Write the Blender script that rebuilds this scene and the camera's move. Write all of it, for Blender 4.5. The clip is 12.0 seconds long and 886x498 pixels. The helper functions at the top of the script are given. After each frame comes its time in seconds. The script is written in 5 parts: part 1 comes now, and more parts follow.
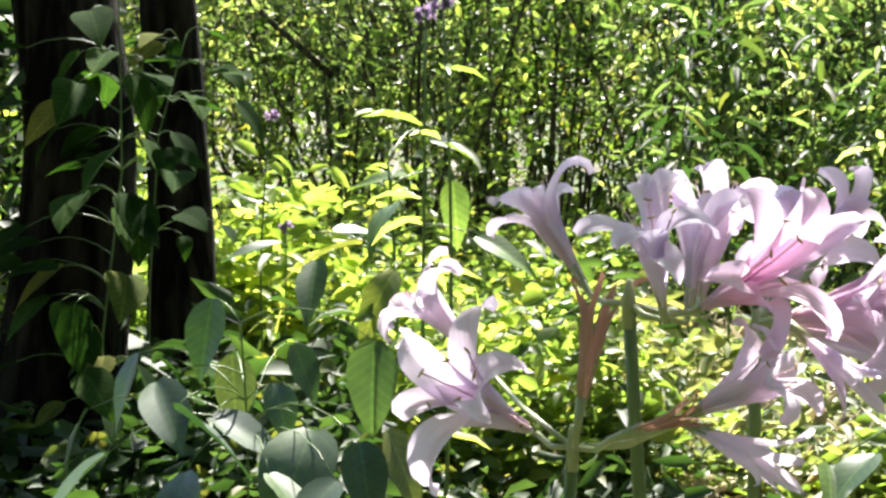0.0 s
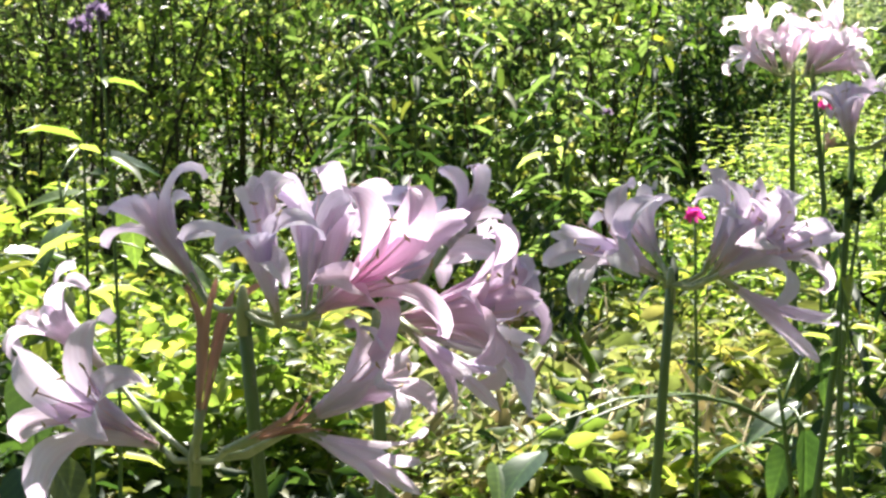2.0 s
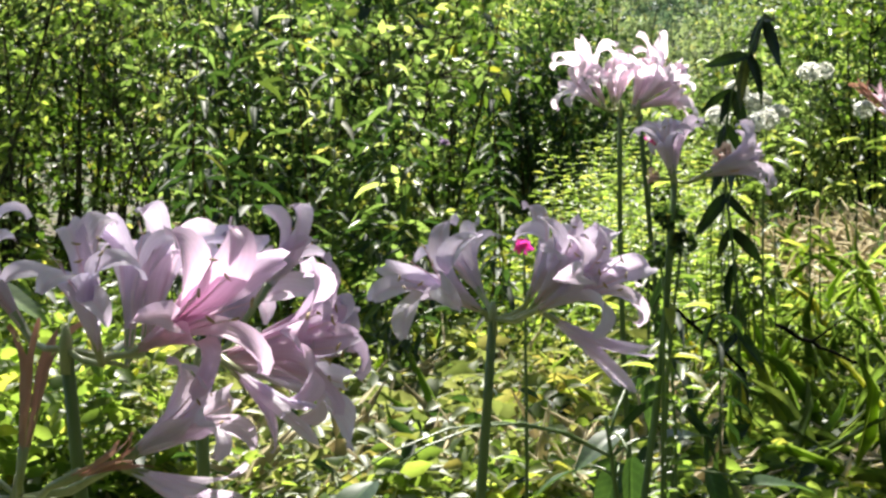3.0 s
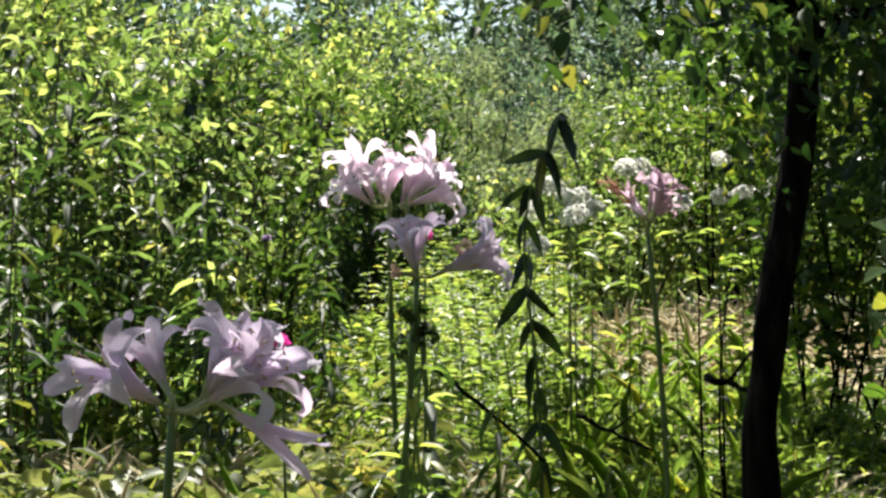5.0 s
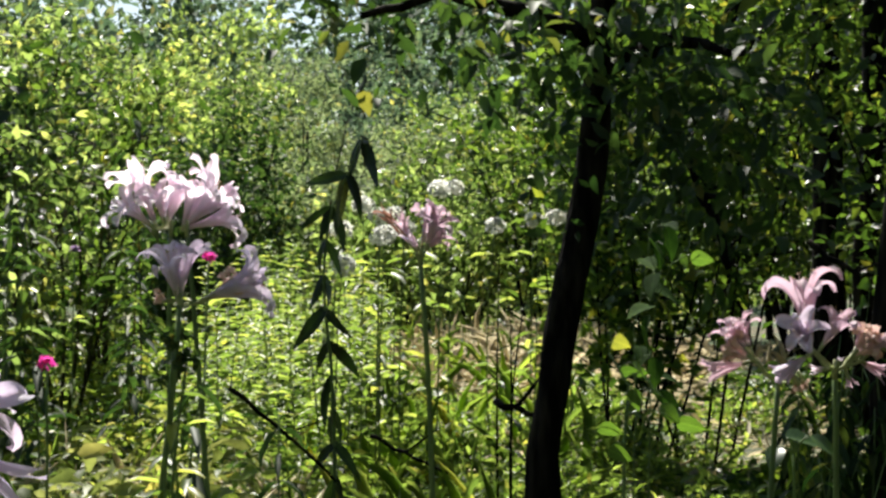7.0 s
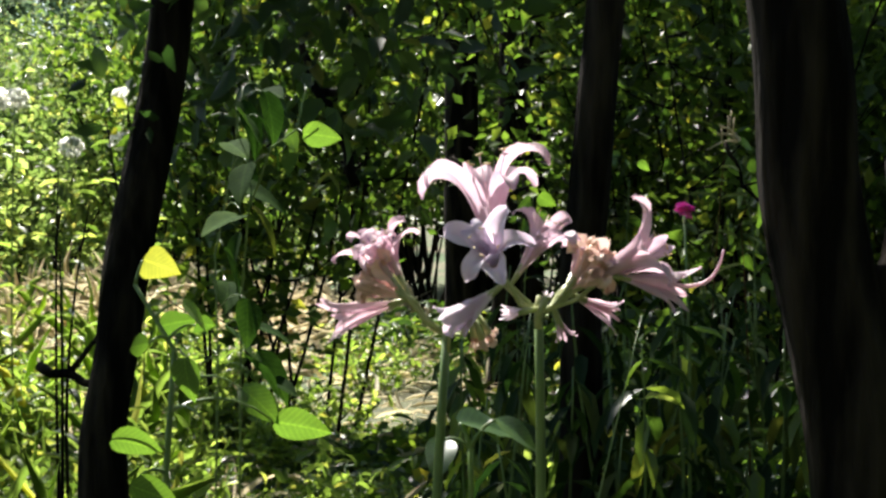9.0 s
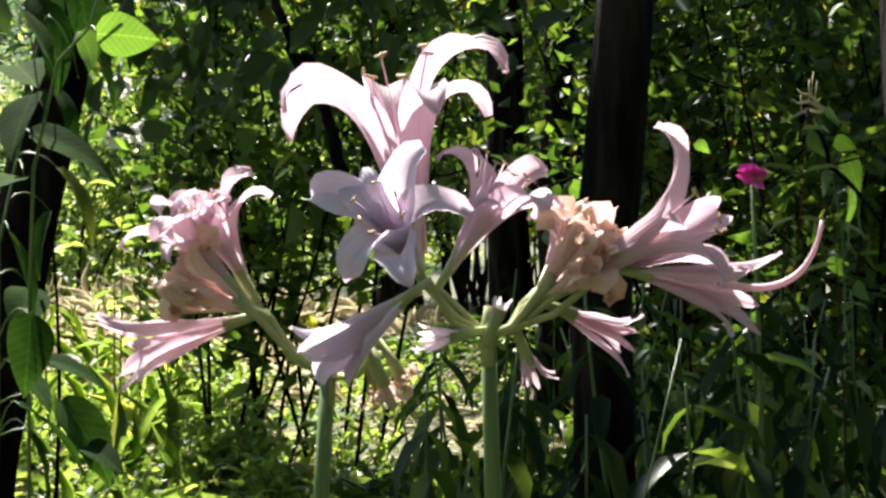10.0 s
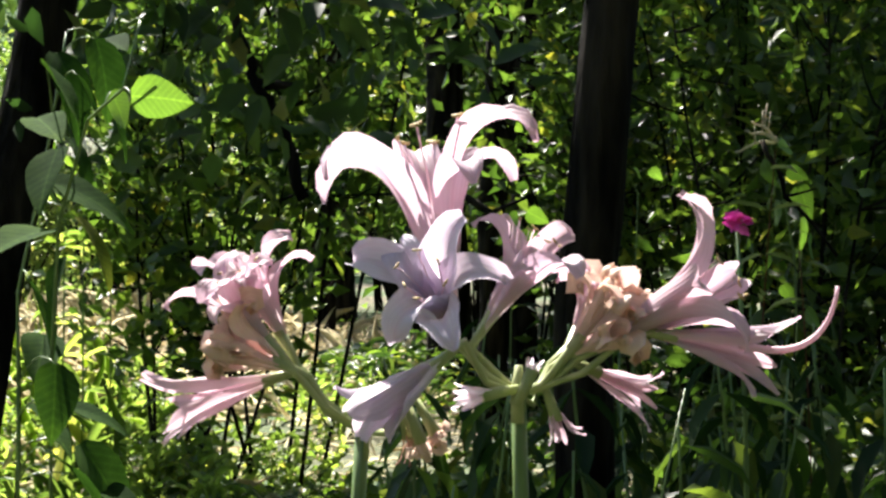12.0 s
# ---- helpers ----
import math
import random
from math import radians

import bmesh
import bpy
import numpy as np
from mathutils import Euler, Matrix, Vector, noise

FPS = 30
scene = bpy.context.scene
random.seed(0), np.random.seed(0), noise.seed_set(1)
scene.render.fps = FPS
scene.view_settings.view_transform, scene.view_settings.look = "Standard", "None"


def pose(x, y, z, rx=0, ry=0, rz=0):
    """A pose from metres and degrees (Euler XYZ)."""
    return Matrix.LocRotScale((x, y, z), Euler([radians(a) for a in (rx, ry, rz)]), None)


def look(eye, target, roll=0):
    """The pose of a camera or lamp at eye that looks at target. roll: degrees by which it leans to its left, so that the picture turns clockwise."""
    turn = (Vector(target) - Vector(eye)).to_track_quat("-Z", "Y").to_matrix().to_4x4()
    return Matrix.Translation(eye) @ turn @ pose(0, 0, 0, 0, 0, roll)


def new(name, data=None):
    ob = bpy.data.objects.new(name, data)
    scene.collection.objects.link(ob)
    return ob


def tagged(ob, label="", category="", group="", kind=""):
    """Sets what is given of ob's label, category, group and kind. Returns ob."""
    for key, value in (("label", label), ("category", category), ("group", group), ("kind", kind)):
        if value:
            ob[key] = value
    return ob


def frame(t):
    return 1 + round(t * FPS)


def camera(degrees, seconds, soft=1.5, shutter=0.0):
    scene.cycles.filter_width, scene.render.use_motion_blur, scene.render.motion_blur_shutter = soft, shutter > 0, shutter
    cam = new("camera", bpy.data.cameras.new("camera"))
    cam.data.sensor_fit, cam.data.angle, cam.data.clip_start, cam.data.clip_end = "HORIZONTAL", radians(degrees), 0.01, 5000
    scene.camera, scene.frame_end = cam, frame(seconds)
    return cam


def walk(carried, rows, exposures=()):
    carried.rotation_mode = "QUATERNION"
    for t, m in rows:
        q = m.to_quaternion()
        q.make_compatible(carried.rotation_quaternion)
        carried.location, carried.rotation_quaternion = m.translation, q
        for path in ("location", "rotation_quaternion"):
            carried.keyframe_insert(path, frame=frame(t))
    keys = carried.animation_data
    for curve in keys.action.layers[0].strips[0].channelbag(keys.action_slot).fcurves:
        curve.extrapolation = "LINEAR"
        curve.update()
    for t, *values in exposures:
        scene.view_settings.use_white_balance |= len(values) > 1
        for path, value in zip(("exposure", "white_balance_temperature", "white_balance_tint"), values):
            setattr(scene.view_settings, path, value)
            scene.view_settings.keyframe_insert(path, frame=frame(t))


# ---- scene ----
# ---------------------------------------------------------------- camera
cam = camera(28.0, 12.0, soft=2.75, shutter=0.0)
PATH = [
    (0, (-0.1, 0.002, 0.648), (0.059, 1.988, 0.47), 0.6),
    (0.5, (-0.069, 0.005, 0.644), (0.137, 1.987, 0.472), -0.1),
    (1, (-0.049, -0.004, 0.644), (0.216, 1.972, 0.48), 0.2),
    (1.5, (-0.046, 0.001, 0.647), (0.325, 1.961, 0.499), -0.5),
    (2, (-0.052, 0.012, 0.642), (0.43, 1.946, 0.48), -0.7),
    (2.5, (-0.054, 0.011, 0.645), (0.527, 1.919, 0.491), -0.4),
    (3, (-0.048, -0.014, 0.649), (0.605, 1.872, 0.516), -0.5),
    (3.2, (-0.044, -0.027, 0.65), (0.628, 1.854, 0.545), 0.1),
    (4.8, (0.055, -0.083, 0.641), (0.828, 1.761, 0.606), -0.6),
    (5, (0.062, -0.119, 0.651), (0.848, 1.72, 0.622), -0.8),
    (5.5, (0.096, -0.121, 0.66), (0.919, 1.702, 0.649), -0.8),
    (6, (0.114, -0.127, 0.672), (0.975, 1.678, 0.681), 0.2),
    (6.5, (0.121, -0.14, 0.676), (0.984, 1.664, 0.688), 0.1),
    (7, (0.131, -0.181, 0.675), (1.075, 1.582, 0.657), 0.9),
    (7.2, (0.137, -0.19, 0.673), (1.118, 1.553, 0.654), 0.8),
    (8.8, (0.544, 0.37, 0.622), (1.788, 1.934, 0.535), 0.4),
    (9, (0.647, 0.516, 0.61), (1.942, 2.038, 0.541), 0.7),
    (9.3, (0.787, 0.702, 0.6), (2.173, 2.143, 0.535), 0.7),
    (9.5, (0.914, 0.757, 0.585), (2.247, 2.246, 0.522), 0.1),
    (10, (1.07, 0.892, 0.575), (2.305, 2.465, 0.523), 0.3),
    (10.5, (1.08, 0.874, 0.583), (2.292, 2.464, 0.537), 0.3),
    (11, (1.075, 0.877, 0.588), (2.286, 2.468, 0.538), 0.5),
    (11.5, (1.054, 0.893, 0.591), (2.303, 2.454, 0.55), 0.6),
    (12, (1.015, 0.896, 0.598), (2.316, 2.414, 0.555), 0.6),
]
walk(cam, [(t, look(eye, target, roll)) for t, eye, target, roll in PATH], ((0.0, 2.3), (1.5, 2.15), (3.0, 1.55), (5.0, 1.27), (7.2, 1.17), (9.0, 1.8), (10.0, 2.05), (12.0, 2.12)))

# ---------------------------------------------------------------- world and sun
SUN_AZ, SUN_EL = radians(14), radians(52)      # azimuth from +y towards +x
world = bpy.data.worlds.new("sky")
scene.world = world
world.use_nodes = True
wn = world.node_tree.nodes
sky = wn.new("ShaderNodeTexSky")
sky.sky_type, sky.sun_disc = "NISHITA", False
sky.sun_elevation, sky.sun_rotation = SUN_EL, SUN_AZ
wn["Background"].inputs["Strength"].default_value = 0.06
world.node_tree.links.new(sky.outputs["Color"], wn["Background"].inputs["Color"])
sun_data = bpy.data.lights.new("sun", "SUN")
sun_data.energy, sun_data.angle, sun_data.color = 5.0, radians(0.53), (1.0, 0.95, 0.86)
sun = new("sun", sun_data)
toward_sun = Vector((math.sin(SUN_AZ) * math.cos(SUN_EL), math.cos(SUN_AZ) * math.cos(SUN_EL), math.sin(SUN_EL)))
sun.matrix_world = look(toward_sun * 30, (0, 0, 0))


# ---------------------------------------------------------------- materials
def material(name):
    m = bpy.data.materials.new(name)
    m.use_nodes = True
    return m, m.node_tree.nodes, m.node_tree.links


def ramp(nodes, links, source, stops):
    r = nodes.new("ShaderNodeValToRGB")
    while len(r.color_ramp.elements) < len(stops):
        r.color_ramp.elements.new(0.5)
    for el, (p, c) in zip(r.color_ramp.elements, stops):
        el.position, el.color = p, (*c, 1)
    links.new(source, r.inputs["Fac"])
    return r.outputs["Color"]


def noise_tex(nodes, links, scale, detail=4, coords="Object", stretch=None):
    co = nodes.new("ShaderNodeTexCoord").outputs[coords]
    if stretch:
        mp = nodes.new("ShaderNodeMapping")
        mp.inputs["Scale"].default_value = stretch
        links.new(co, mp.inputs["Vector"])
        co = mp.outputs["Vector"]
    n = nodes.new("ShaderNodeTexNoise")
    n.inputs["Scale"].default_value, n.inputs["Detail"].default_value = scale, detail
    links.new(co, n.inputs["Vector"])
    return n.outputs["Fac"]


def mix_color(nodes, links, fac, a, b, mode="MIX"):
    m = nodes.new("ShaderNodeMix")
    m.data_type, m.blend_type = "RGBA", mode
    for sock, v in ((m.inputs[0], fac), (m.inputs[6], a), (m.inputs[7], b)):
        if isinstance(v, (int, float)):
            sock.default_value = v
        elif isinstance(v, tuple):
            sock.default_value = (*v, 1)
        else:
            links.new(v, sock)
    return m.outputs[2]


def leaf_material(name, dark, mid, light, through_col, thin=0.45, rough=0.45, patch=0.75, single=False):
    """A leaf: reflects and lets light through; colour varies from leaf to leaf and within it."""
    m, nodes, links = material(name)
    b = nodes["Principled BSDF"]
    geo = nodes.new("ShaderNodeObjectInfo" if single else "ShaderNodeNewGeometry")
    rnd = geo.outputs["Random" if single else "Random Per Island"]
    col = ramp(nodes, links, rnd, [(0.0, dark), (0.55, mid), (0.9, light), (1.0, tuple(0.5 * a + 0.5 * c for a, c in zip(light, (0.3, 0.22, 0.06))))])
    n = noise_tex(nodes, links, 45, 3)
    col = mix_color(nodes, links, 0.35, col, ramp(nodes, links, n, [(0.3, (0.45, 0.45, 0.45)), (0.75, (1.3, 1.3, 1.1))]), "MULTIPLY")
    if single:
        # midrib and side veins along the leaf's own axes
        sep = nodes.new("ShaderNodeSeparateXYZ")
        links.new(nodes.new("ShaderNodeTexCoord").outputs["Object"], sep.inputs[0])
        off = nodes.new("ShaderNodeMath")
        off.operation = "ABSOLUTE"
        links.new(sep.outputs["Y"], off.inputs[0])
        slant = nodes.new("ShaderNodeMath")
        slant.operation = "MULTIPLY_ADD"
        slant.inputs[1].default_value = -0.8
        links.new(off.outputs[0], slant.inputs[0])
        links.new(sep.outputs["X"], slant.inputs[2])
        saw = nodes.new("ShaderNodeMath")
        saw.operation = "PINGPONG"
        saw.inputs[1].default_value = 0.055
        links.new(slant.outputs[0], saw.inputs[0])
        side = ramp(nodes, links, saw.outputs[0], [(0.0, (1.35, 1.35, 1.25)), (0.008, (1.0, 1.0, 1.0)), (0.055, (0.86, 0.88, 0.9))])
        rib = ramp(nodes, links, off.outputs[0], [(0.008, (1.7, 1.65, 1.4)), (0.02, (1.0, 1.0, 1.0))])
        col = mix_color(nodes, links, 0.8, mix_color(nodes, links, 0.9, col, side, "MULTIPLY"), rib, "MULTIPLY")
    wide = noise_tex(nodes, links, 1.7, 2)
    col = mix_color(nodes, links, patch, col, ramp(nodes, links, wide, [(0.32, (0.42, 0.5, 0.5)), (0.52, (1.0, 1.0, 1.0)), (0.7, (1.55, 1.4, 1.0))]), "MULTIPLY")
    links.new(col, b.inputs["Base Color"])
    b.inputs["Roughness"].default_value = rough
    b.inputs["Specular IOR Level"].default_value = 0.5
    t = nodes.new("ShaderNodeBsdfTranslucent")
    tc = mix_color(nodes, links, 1.0, col, through_col, "MULTIPLY")
    links.new(tc, t.inputs["Color"])
    ms = nodes.new("ShaderNodeMixShader")
    ms.inputs[0].default_value = thin
    links.new(b.outputs[0], ms.inputs[1])
    links.new(t.outputs[0], ms.inputs[2])
    links.new(ms.outputs[0], nodes["Material Output"].inputs["Surface"])
    return m


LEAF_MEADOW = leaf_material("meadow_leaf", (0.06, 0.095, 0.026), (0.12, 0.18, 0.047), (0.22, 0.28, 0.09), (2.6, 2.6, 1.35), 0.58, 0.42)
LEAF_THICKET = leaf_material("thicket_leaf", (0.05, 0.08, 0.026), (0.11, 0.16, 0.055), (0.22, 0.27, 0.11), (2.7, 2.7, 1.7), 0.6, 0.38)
# Part of the woods' shade is put into this darker green.
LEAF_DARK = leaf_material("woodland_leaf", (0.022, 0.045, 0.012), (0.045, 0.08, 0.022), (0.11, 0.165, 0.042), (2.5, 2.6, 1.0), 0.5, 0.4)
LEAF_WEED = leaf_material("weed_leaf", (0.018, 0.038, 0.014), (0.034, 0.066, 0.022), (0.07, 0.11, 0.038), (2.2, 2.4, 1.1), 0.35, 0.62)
# Shaded copies of the weed and vine leaves; their shade is in the colour.
LEAF_SHADE = leaf_material("weed_leaf_shade_toned", (0.008, 0.018, 0.007), (0.014, 0.028, 0.011), (0.025, 0.045, 0.016), (1.6, 2.0, 0.8), 0.14, 0.5, single=True)
LEAF_SHADE_STEM = leaf_material("low_weed_leaf_shade_toned", (0.01, 0.024, 0.009), (0.018, 0.038, 0.014), (0.035, 0.062, 0.022), (1.8, 2.1, 0.9), 0.25, 0.75)
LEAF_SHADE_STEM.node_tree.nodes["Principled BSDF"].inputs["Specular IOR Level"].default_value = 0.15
LEAF_SHADE_THIN = leaf_material("vine_leaf_shade_toned", (0.014, 0.032, 0.01), (0.024, 0.05, 0.015), (0.04, 0.075, 0.022), (1.8, 2.2, 0.8), 0.35, 0.8, single=True)
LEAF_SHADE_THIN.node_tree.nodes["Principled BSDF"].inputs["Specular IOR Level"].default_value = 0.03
# Sunlit copy of the vine leaf, its glow put into a brighter colour.
LEAF_SUNLIT = leaf_material("vine_leaf_sun_toned", (0.045, 0.085, 0.018), (0.06, 0.105, 0.022), (0.075, 0.13, 0.03), (2.3, 2.5, 1.1), 0.5, 0.5, 0.3, single=True)
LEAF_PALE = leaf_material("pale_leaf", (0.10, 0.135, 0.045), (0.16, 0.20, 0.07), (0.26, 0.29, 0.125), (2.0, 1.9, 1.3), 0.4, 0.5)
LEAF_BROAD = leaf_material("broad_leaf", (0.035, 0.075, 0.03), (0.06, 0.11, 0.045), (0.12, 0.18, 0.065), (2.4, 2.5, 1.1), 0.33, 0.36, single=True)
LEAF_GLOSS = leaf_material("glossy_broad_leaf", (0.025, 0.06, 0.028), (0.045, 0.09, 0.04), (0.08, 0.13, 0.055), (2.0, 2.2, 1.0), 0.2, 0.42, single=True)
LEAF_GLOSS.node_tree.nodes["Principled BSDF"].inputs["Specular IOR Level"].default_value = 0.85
# Distance haze is put into this paler, greyer, less varied leaf colour.
LEAF_FAR = leaf_material("hazed_far_leaf", (0.10, 0.14, 0.075), (0.15, 0.195, 0.105), (0.22, 0.27, 0.145), (2.0, 2.0, 1.5), 0.45, 0.7, 0.45)
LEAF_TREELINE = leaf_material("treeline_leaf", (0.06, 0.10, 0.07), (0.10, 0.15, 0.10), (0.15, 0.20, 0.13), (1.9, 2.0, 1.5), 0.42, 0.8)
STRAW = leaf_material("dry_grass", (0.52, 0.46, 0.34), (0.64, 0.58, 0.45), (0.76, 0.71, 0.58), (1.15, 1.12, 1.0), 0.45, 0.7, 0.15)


def bark_material(name, a, b_col, scale=60):
    m, nodes, links = material(name)
    b = nodes["Principled BSDF"]
    n = noise_tex(nodes, links, scale, 6, "Object", (1, 1, 0.18))
    n2 = noise_tex(nodes, links, 6, 3)
    col = ramp(nodes, links, n, [(0.42, a), (0.64, b_col)])
    col = mix_color(nodes, links, 0.5, col, ramp(nodes, links, n2, [(0.35, (0.5, 0.5, 0.45)), (0.7, (1.2, 1.2, 1.2))]), "MULTIPLY")
    links.new(col, b.inputs["Base Color"])
    b.inputs["Roughness"].default_value, b.inputs["Specular IOR Level"].default_value = 0.95, 0.08
    bump = nodes.new("ShaderNodeBump")
    bump.inputs["Strength"].default_value, bump.inputs["Distance"].default_value = 1.0, 0.02
    links.new(n, bump.inputs["Height"])
    links.new(bump.outputs[0], b.inputs["Normal"])
    return m


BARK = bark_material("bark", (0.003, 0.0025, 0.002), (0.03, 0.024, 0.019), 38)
TWIG = bark_material("twig_bark", (0.05, 0.045, 0.03), (0.17, 0.15, 0.10), 120)
RED_TWIG = bark_material("red_stalk", (0.08, 0.03, 0.02), (0.2, 0.09, 0.05), 120)


def stem_material(name, low, high, rough=0.4):
    m, nodes, links = material(name)
    b = nodes["Principled BSDF"]
    n = noise_tex(nodes, links, 90, 3, "Object", (1, 1, 0.1))
    links.new(ramp(nodes, links, n, [(0.3, low), (0.75, high)]), b.inputs["Base Color"])
    b.inputs["Roughness"].default_value = rough
    b.inputs["Subsurface Weight"].default_value = 0.0
    return m


STEM = stem_material("green_stem", (0.07, 0.12, 0.035), (0.14, 0.21, 0.06))
PEDICEL = stem_material("pale_green_pedicel", (0.2, 0.25, 0.09), (0.36, 0.38, 0.19))
BLADE = stem_material("blade_stem", (0.1, 0.17, 0.04), (0.2, 0.29, 0.09))


def petal_material(name, edge, mid, throat, thin=0.5):
    """A thin tepal: pale ribs along it, tint towards the throat, light comes through."""
    m, nodes, links = material(name)
    b = nodes["Principled BSDF"]
    uv = nodes.new("ShaderNodeUVMap").outputs["UV"]
    sep = nodes.new("ShaderNodeSeparateXYZ")
    links.new(uv, sep.inputs[0])
    along = ramp(nodes, links, sep.outputs["Y"], [(0.0, throat), (0.4, mid), (1.0, edge)])
    wv = nodes.new("ShaderNodeTexWave")
    wv.inputs["Scale"].default_value, wv.inputs["Distortion"].default_value = 2.6, 1.2
    mp = nodes.new("ShaderNodeMapping")
    mp.inputs["Scale"].default_value = (1.0, 0.12, 1.0)
    links.new(uv, mp.inputs["Vector"])
    links.new(mp.outputs[0], wv.inputs["Vector"])
    ribs = ramp(nodes, links, wv.outputs["Fac"], [(0.0, (0.96, 0.93, 0.95)), (1.0, (1.0, 1.0, 1.0))])
    rib = nodes.new("ShaderNodeMath")
    rib.operation = "ABSOLUTE"
    cen = nodes.new("ShaderNodeMath")
    cen.operation = "SUBTRACT"
    cen.inputs[1].default_value = 0.5
    links.new(sep.outputs["X"], cen.inputs[0])
    links.new(cen.outputs[0], rib.inputs[0])
    mid_rib = ramp(nodes, links, rib.outputs[0], [(0.02, (1.0, 0.92, 0.95)), (0.14, (1.0, 1.0, 1.0))])
    info = nodes.new("ShaderNodeObjectInfo")
    tint = ramp(nodes, links, info.outputs["Random"], [(0.0, (1.0, 0.94, 0.97)), (0.5, (1.0, 1.0, 1.0)), (1.0, (0.95, 0.96, 1.03))])
    col = mix_color(nodes, links, 0.8, along, ribs, "MULTIPLY")
    col = mix_color(nodes, links, 0.8, col, mid_rib, "MULTIPLY")
    col = mix_color(nodes, links, 1.0, col, tint, "MULTIPLY")
    links.new(col, b.inputs["Base Color"])
    b.inputs["Roughness"].default_value = 0.5
    b.inputs["Specular IOR Level"].default_value = 0.35
    bump = nodes.new("ShaderNodeBump")
    bump.inputs["Strength"].default_value, bump.inputs["Distance"].default_value = 0.25, 0.001
    links.new(wv.outputs["Fac"], bump.inputs["Height"])
    links.new(bump.outputs[0], b.inputs["Normal"])
    t = nodes.new("ShaderNodeBsdfTranslucent")
    links.new(mix_color(nodes, links, 1.0, col, (1.0, 0.93, 0.97), "MULTIPLY"), t.inputs["Color"])
    ms = nodes.new("ShaderNodeMixShader")
    ms.inputs[0].default_value = thin
    links.new(b.outputs[0], ms.inputs[1])
    links.new(t.outputs[0], ms.inputs[2])
    links.new(ms.outputs[0], nodes["Material Output"].inputs["Surface"])
    return m


PETAL = petal_material("lilac_white_petal", (0.74, 0.68, 0.80), (0.78, 0.73, 0.82), (0.81, 0.79, 0.78), 0.57)
# Whiter petals; the tall cluster's strong sunlight is put into this colour.
PETAL_WHITE = petal_material("near_white_petal", (0.92, 0.86, 0.92), (0.93, 0.89, 0.93), (0.92, 0.91, 0.89), 0.6)
PETAL_LILAC = petal_material("lavender_petal", (0.66, 0.60, 0.71), (0.73, 0.68, 0.75), (0.82, 0.80, 0.66))
PETAL_PINK = petal_material("pale_pink_petal", (0.66, 0.5, 0.56), (0.68, 0.54, 0.59), (0.72, 0.65, 0.6))
PETAL_ROSE = petal_material("rose_pink_petal", (0.75, 0.63, 0.78), (0.76, 0.57, 0.69), (0.78, 0.6, 0.65), 0.57)
PETAL_OLD = petal_material("withered_petal", (0.70, 0.52, 0.34), (0.80, 0.62, 0.55), (0.82, 0.66, 0.64), 0.35)
PETAL_SPENT = petal_material("spent_petal", (0.42, 0.24, 0.16), (0.5, 0.3, 0.22), (0.4, 0.3, 0.16), 0.3)
FILAMENT = petal_material("filament", (0.8, 0.6, 0.68), (0.8, 0.62, 0.68), (0.78, 0.7, 0.62), 0.3)


def plain(name, color, rough=0.6, thin=0.0):
    m, nodes, links = material(name)
    b = nodes["Principled BSDF"]
    n = noise_tex(nodes, links, 130, 2)
    links.new(ramp(nodes, links, n, [(0.3, tuple(0.75 * c for c in color)), (0.7, tuple(min(1, 1.1 * c) for c in color))]), b.inputs["Base Color"])
    b.inputs["Roughness"].default_value = rough
    return m


ANTHER = plain("anther", (0.42, 0.30, 0.12))
WHITE_BLOOM = leaf_material("white_bloom", (0.88, 0.88, 0.85), (0.9, 0.9, 0.88), (0.92, 0.92, 0.9), (1.0, 1.0, 1.0), 0.75, 0.6, 0.0)
MAGENTA_BLOOM = leaf_material("magenta_bloom", (0.7, 0.05, 0.4), (0.78, 0.07, 0.45), (0.8, 0.1, 0.5), (1.2, 1.2, 1.2), 0.5, 0.6, 0.0)
PURPLE_BLOOM = leaf_material("purple_bloom", (0.34, 0.24, 0.42), (0.42, 0.29, 0.5), (0.5, 0.36, 0.58), (1.2, 1.2, 1.2), 0.5, 0.7)


def ground_material():
    m, nodes, links = material("forest_floor")
    b = nodes["Principled BSDF"]
    n1, n2 = noise_tex(nodes, links, 1.1, 4), noise_tex(nodes, links, 35, 6)
    a = ramp(nodes, links, n2, [(0.3, (0.035, 0.028, 0.018)), (0.55, (0.10, 0.085, 0.045)), (0.75, (0.26, 0.21, 0.12))])
    g = ramp(nodes, links, n2, [(0.3, (0.02, 0.035, 0.01)), (0.6, (0.05, 0.09, 0.025)), (0.8, (0.10, 0.14, 0.04))])
    links.new(mix_color(nodes, links, ramp(nodes, links, n1, [(0.42, (0, 0, 0)), (0.6, (1, 1, 1))]), a, g), b.inputs["Base Color"])
    b.inputs["Roughness"].default_value = 0.95
    bump = nodes.new("ShaderNodeBump")
    bump.inputs["Strength"].default_value, bump.inputs["Distance"].default_value = 0.8, 0.02
    links.new(n2, bump.inputs["Height"])
    links.new(bump.outputs[0], b.inputs["Normal"])
    return m


GROUND = ground_material()

# ---------------------------------------------------------------- mesh tools
rng = np.random.default_rng(7)


def mesh_from(name, verts, faces, mat, smooth=True, uvs=None):
    me = bpy.data.meshes.new(name)
    me.from_pydata([tuple(v) for v in verts], [], faces)
    if uvs is not None:
        layer = me.uv_layers.new(name="UVMap")
        flat = [c for poly in me.polygons for i in poly.vertices for c in uvs[i]]
        layer.data.foreach_set("uv", flat)
    me.materials.append(mat)
    me.polygons.foreach_set("use_smooth", [smooth] * len(me.polygons))
    me.update()
    return me


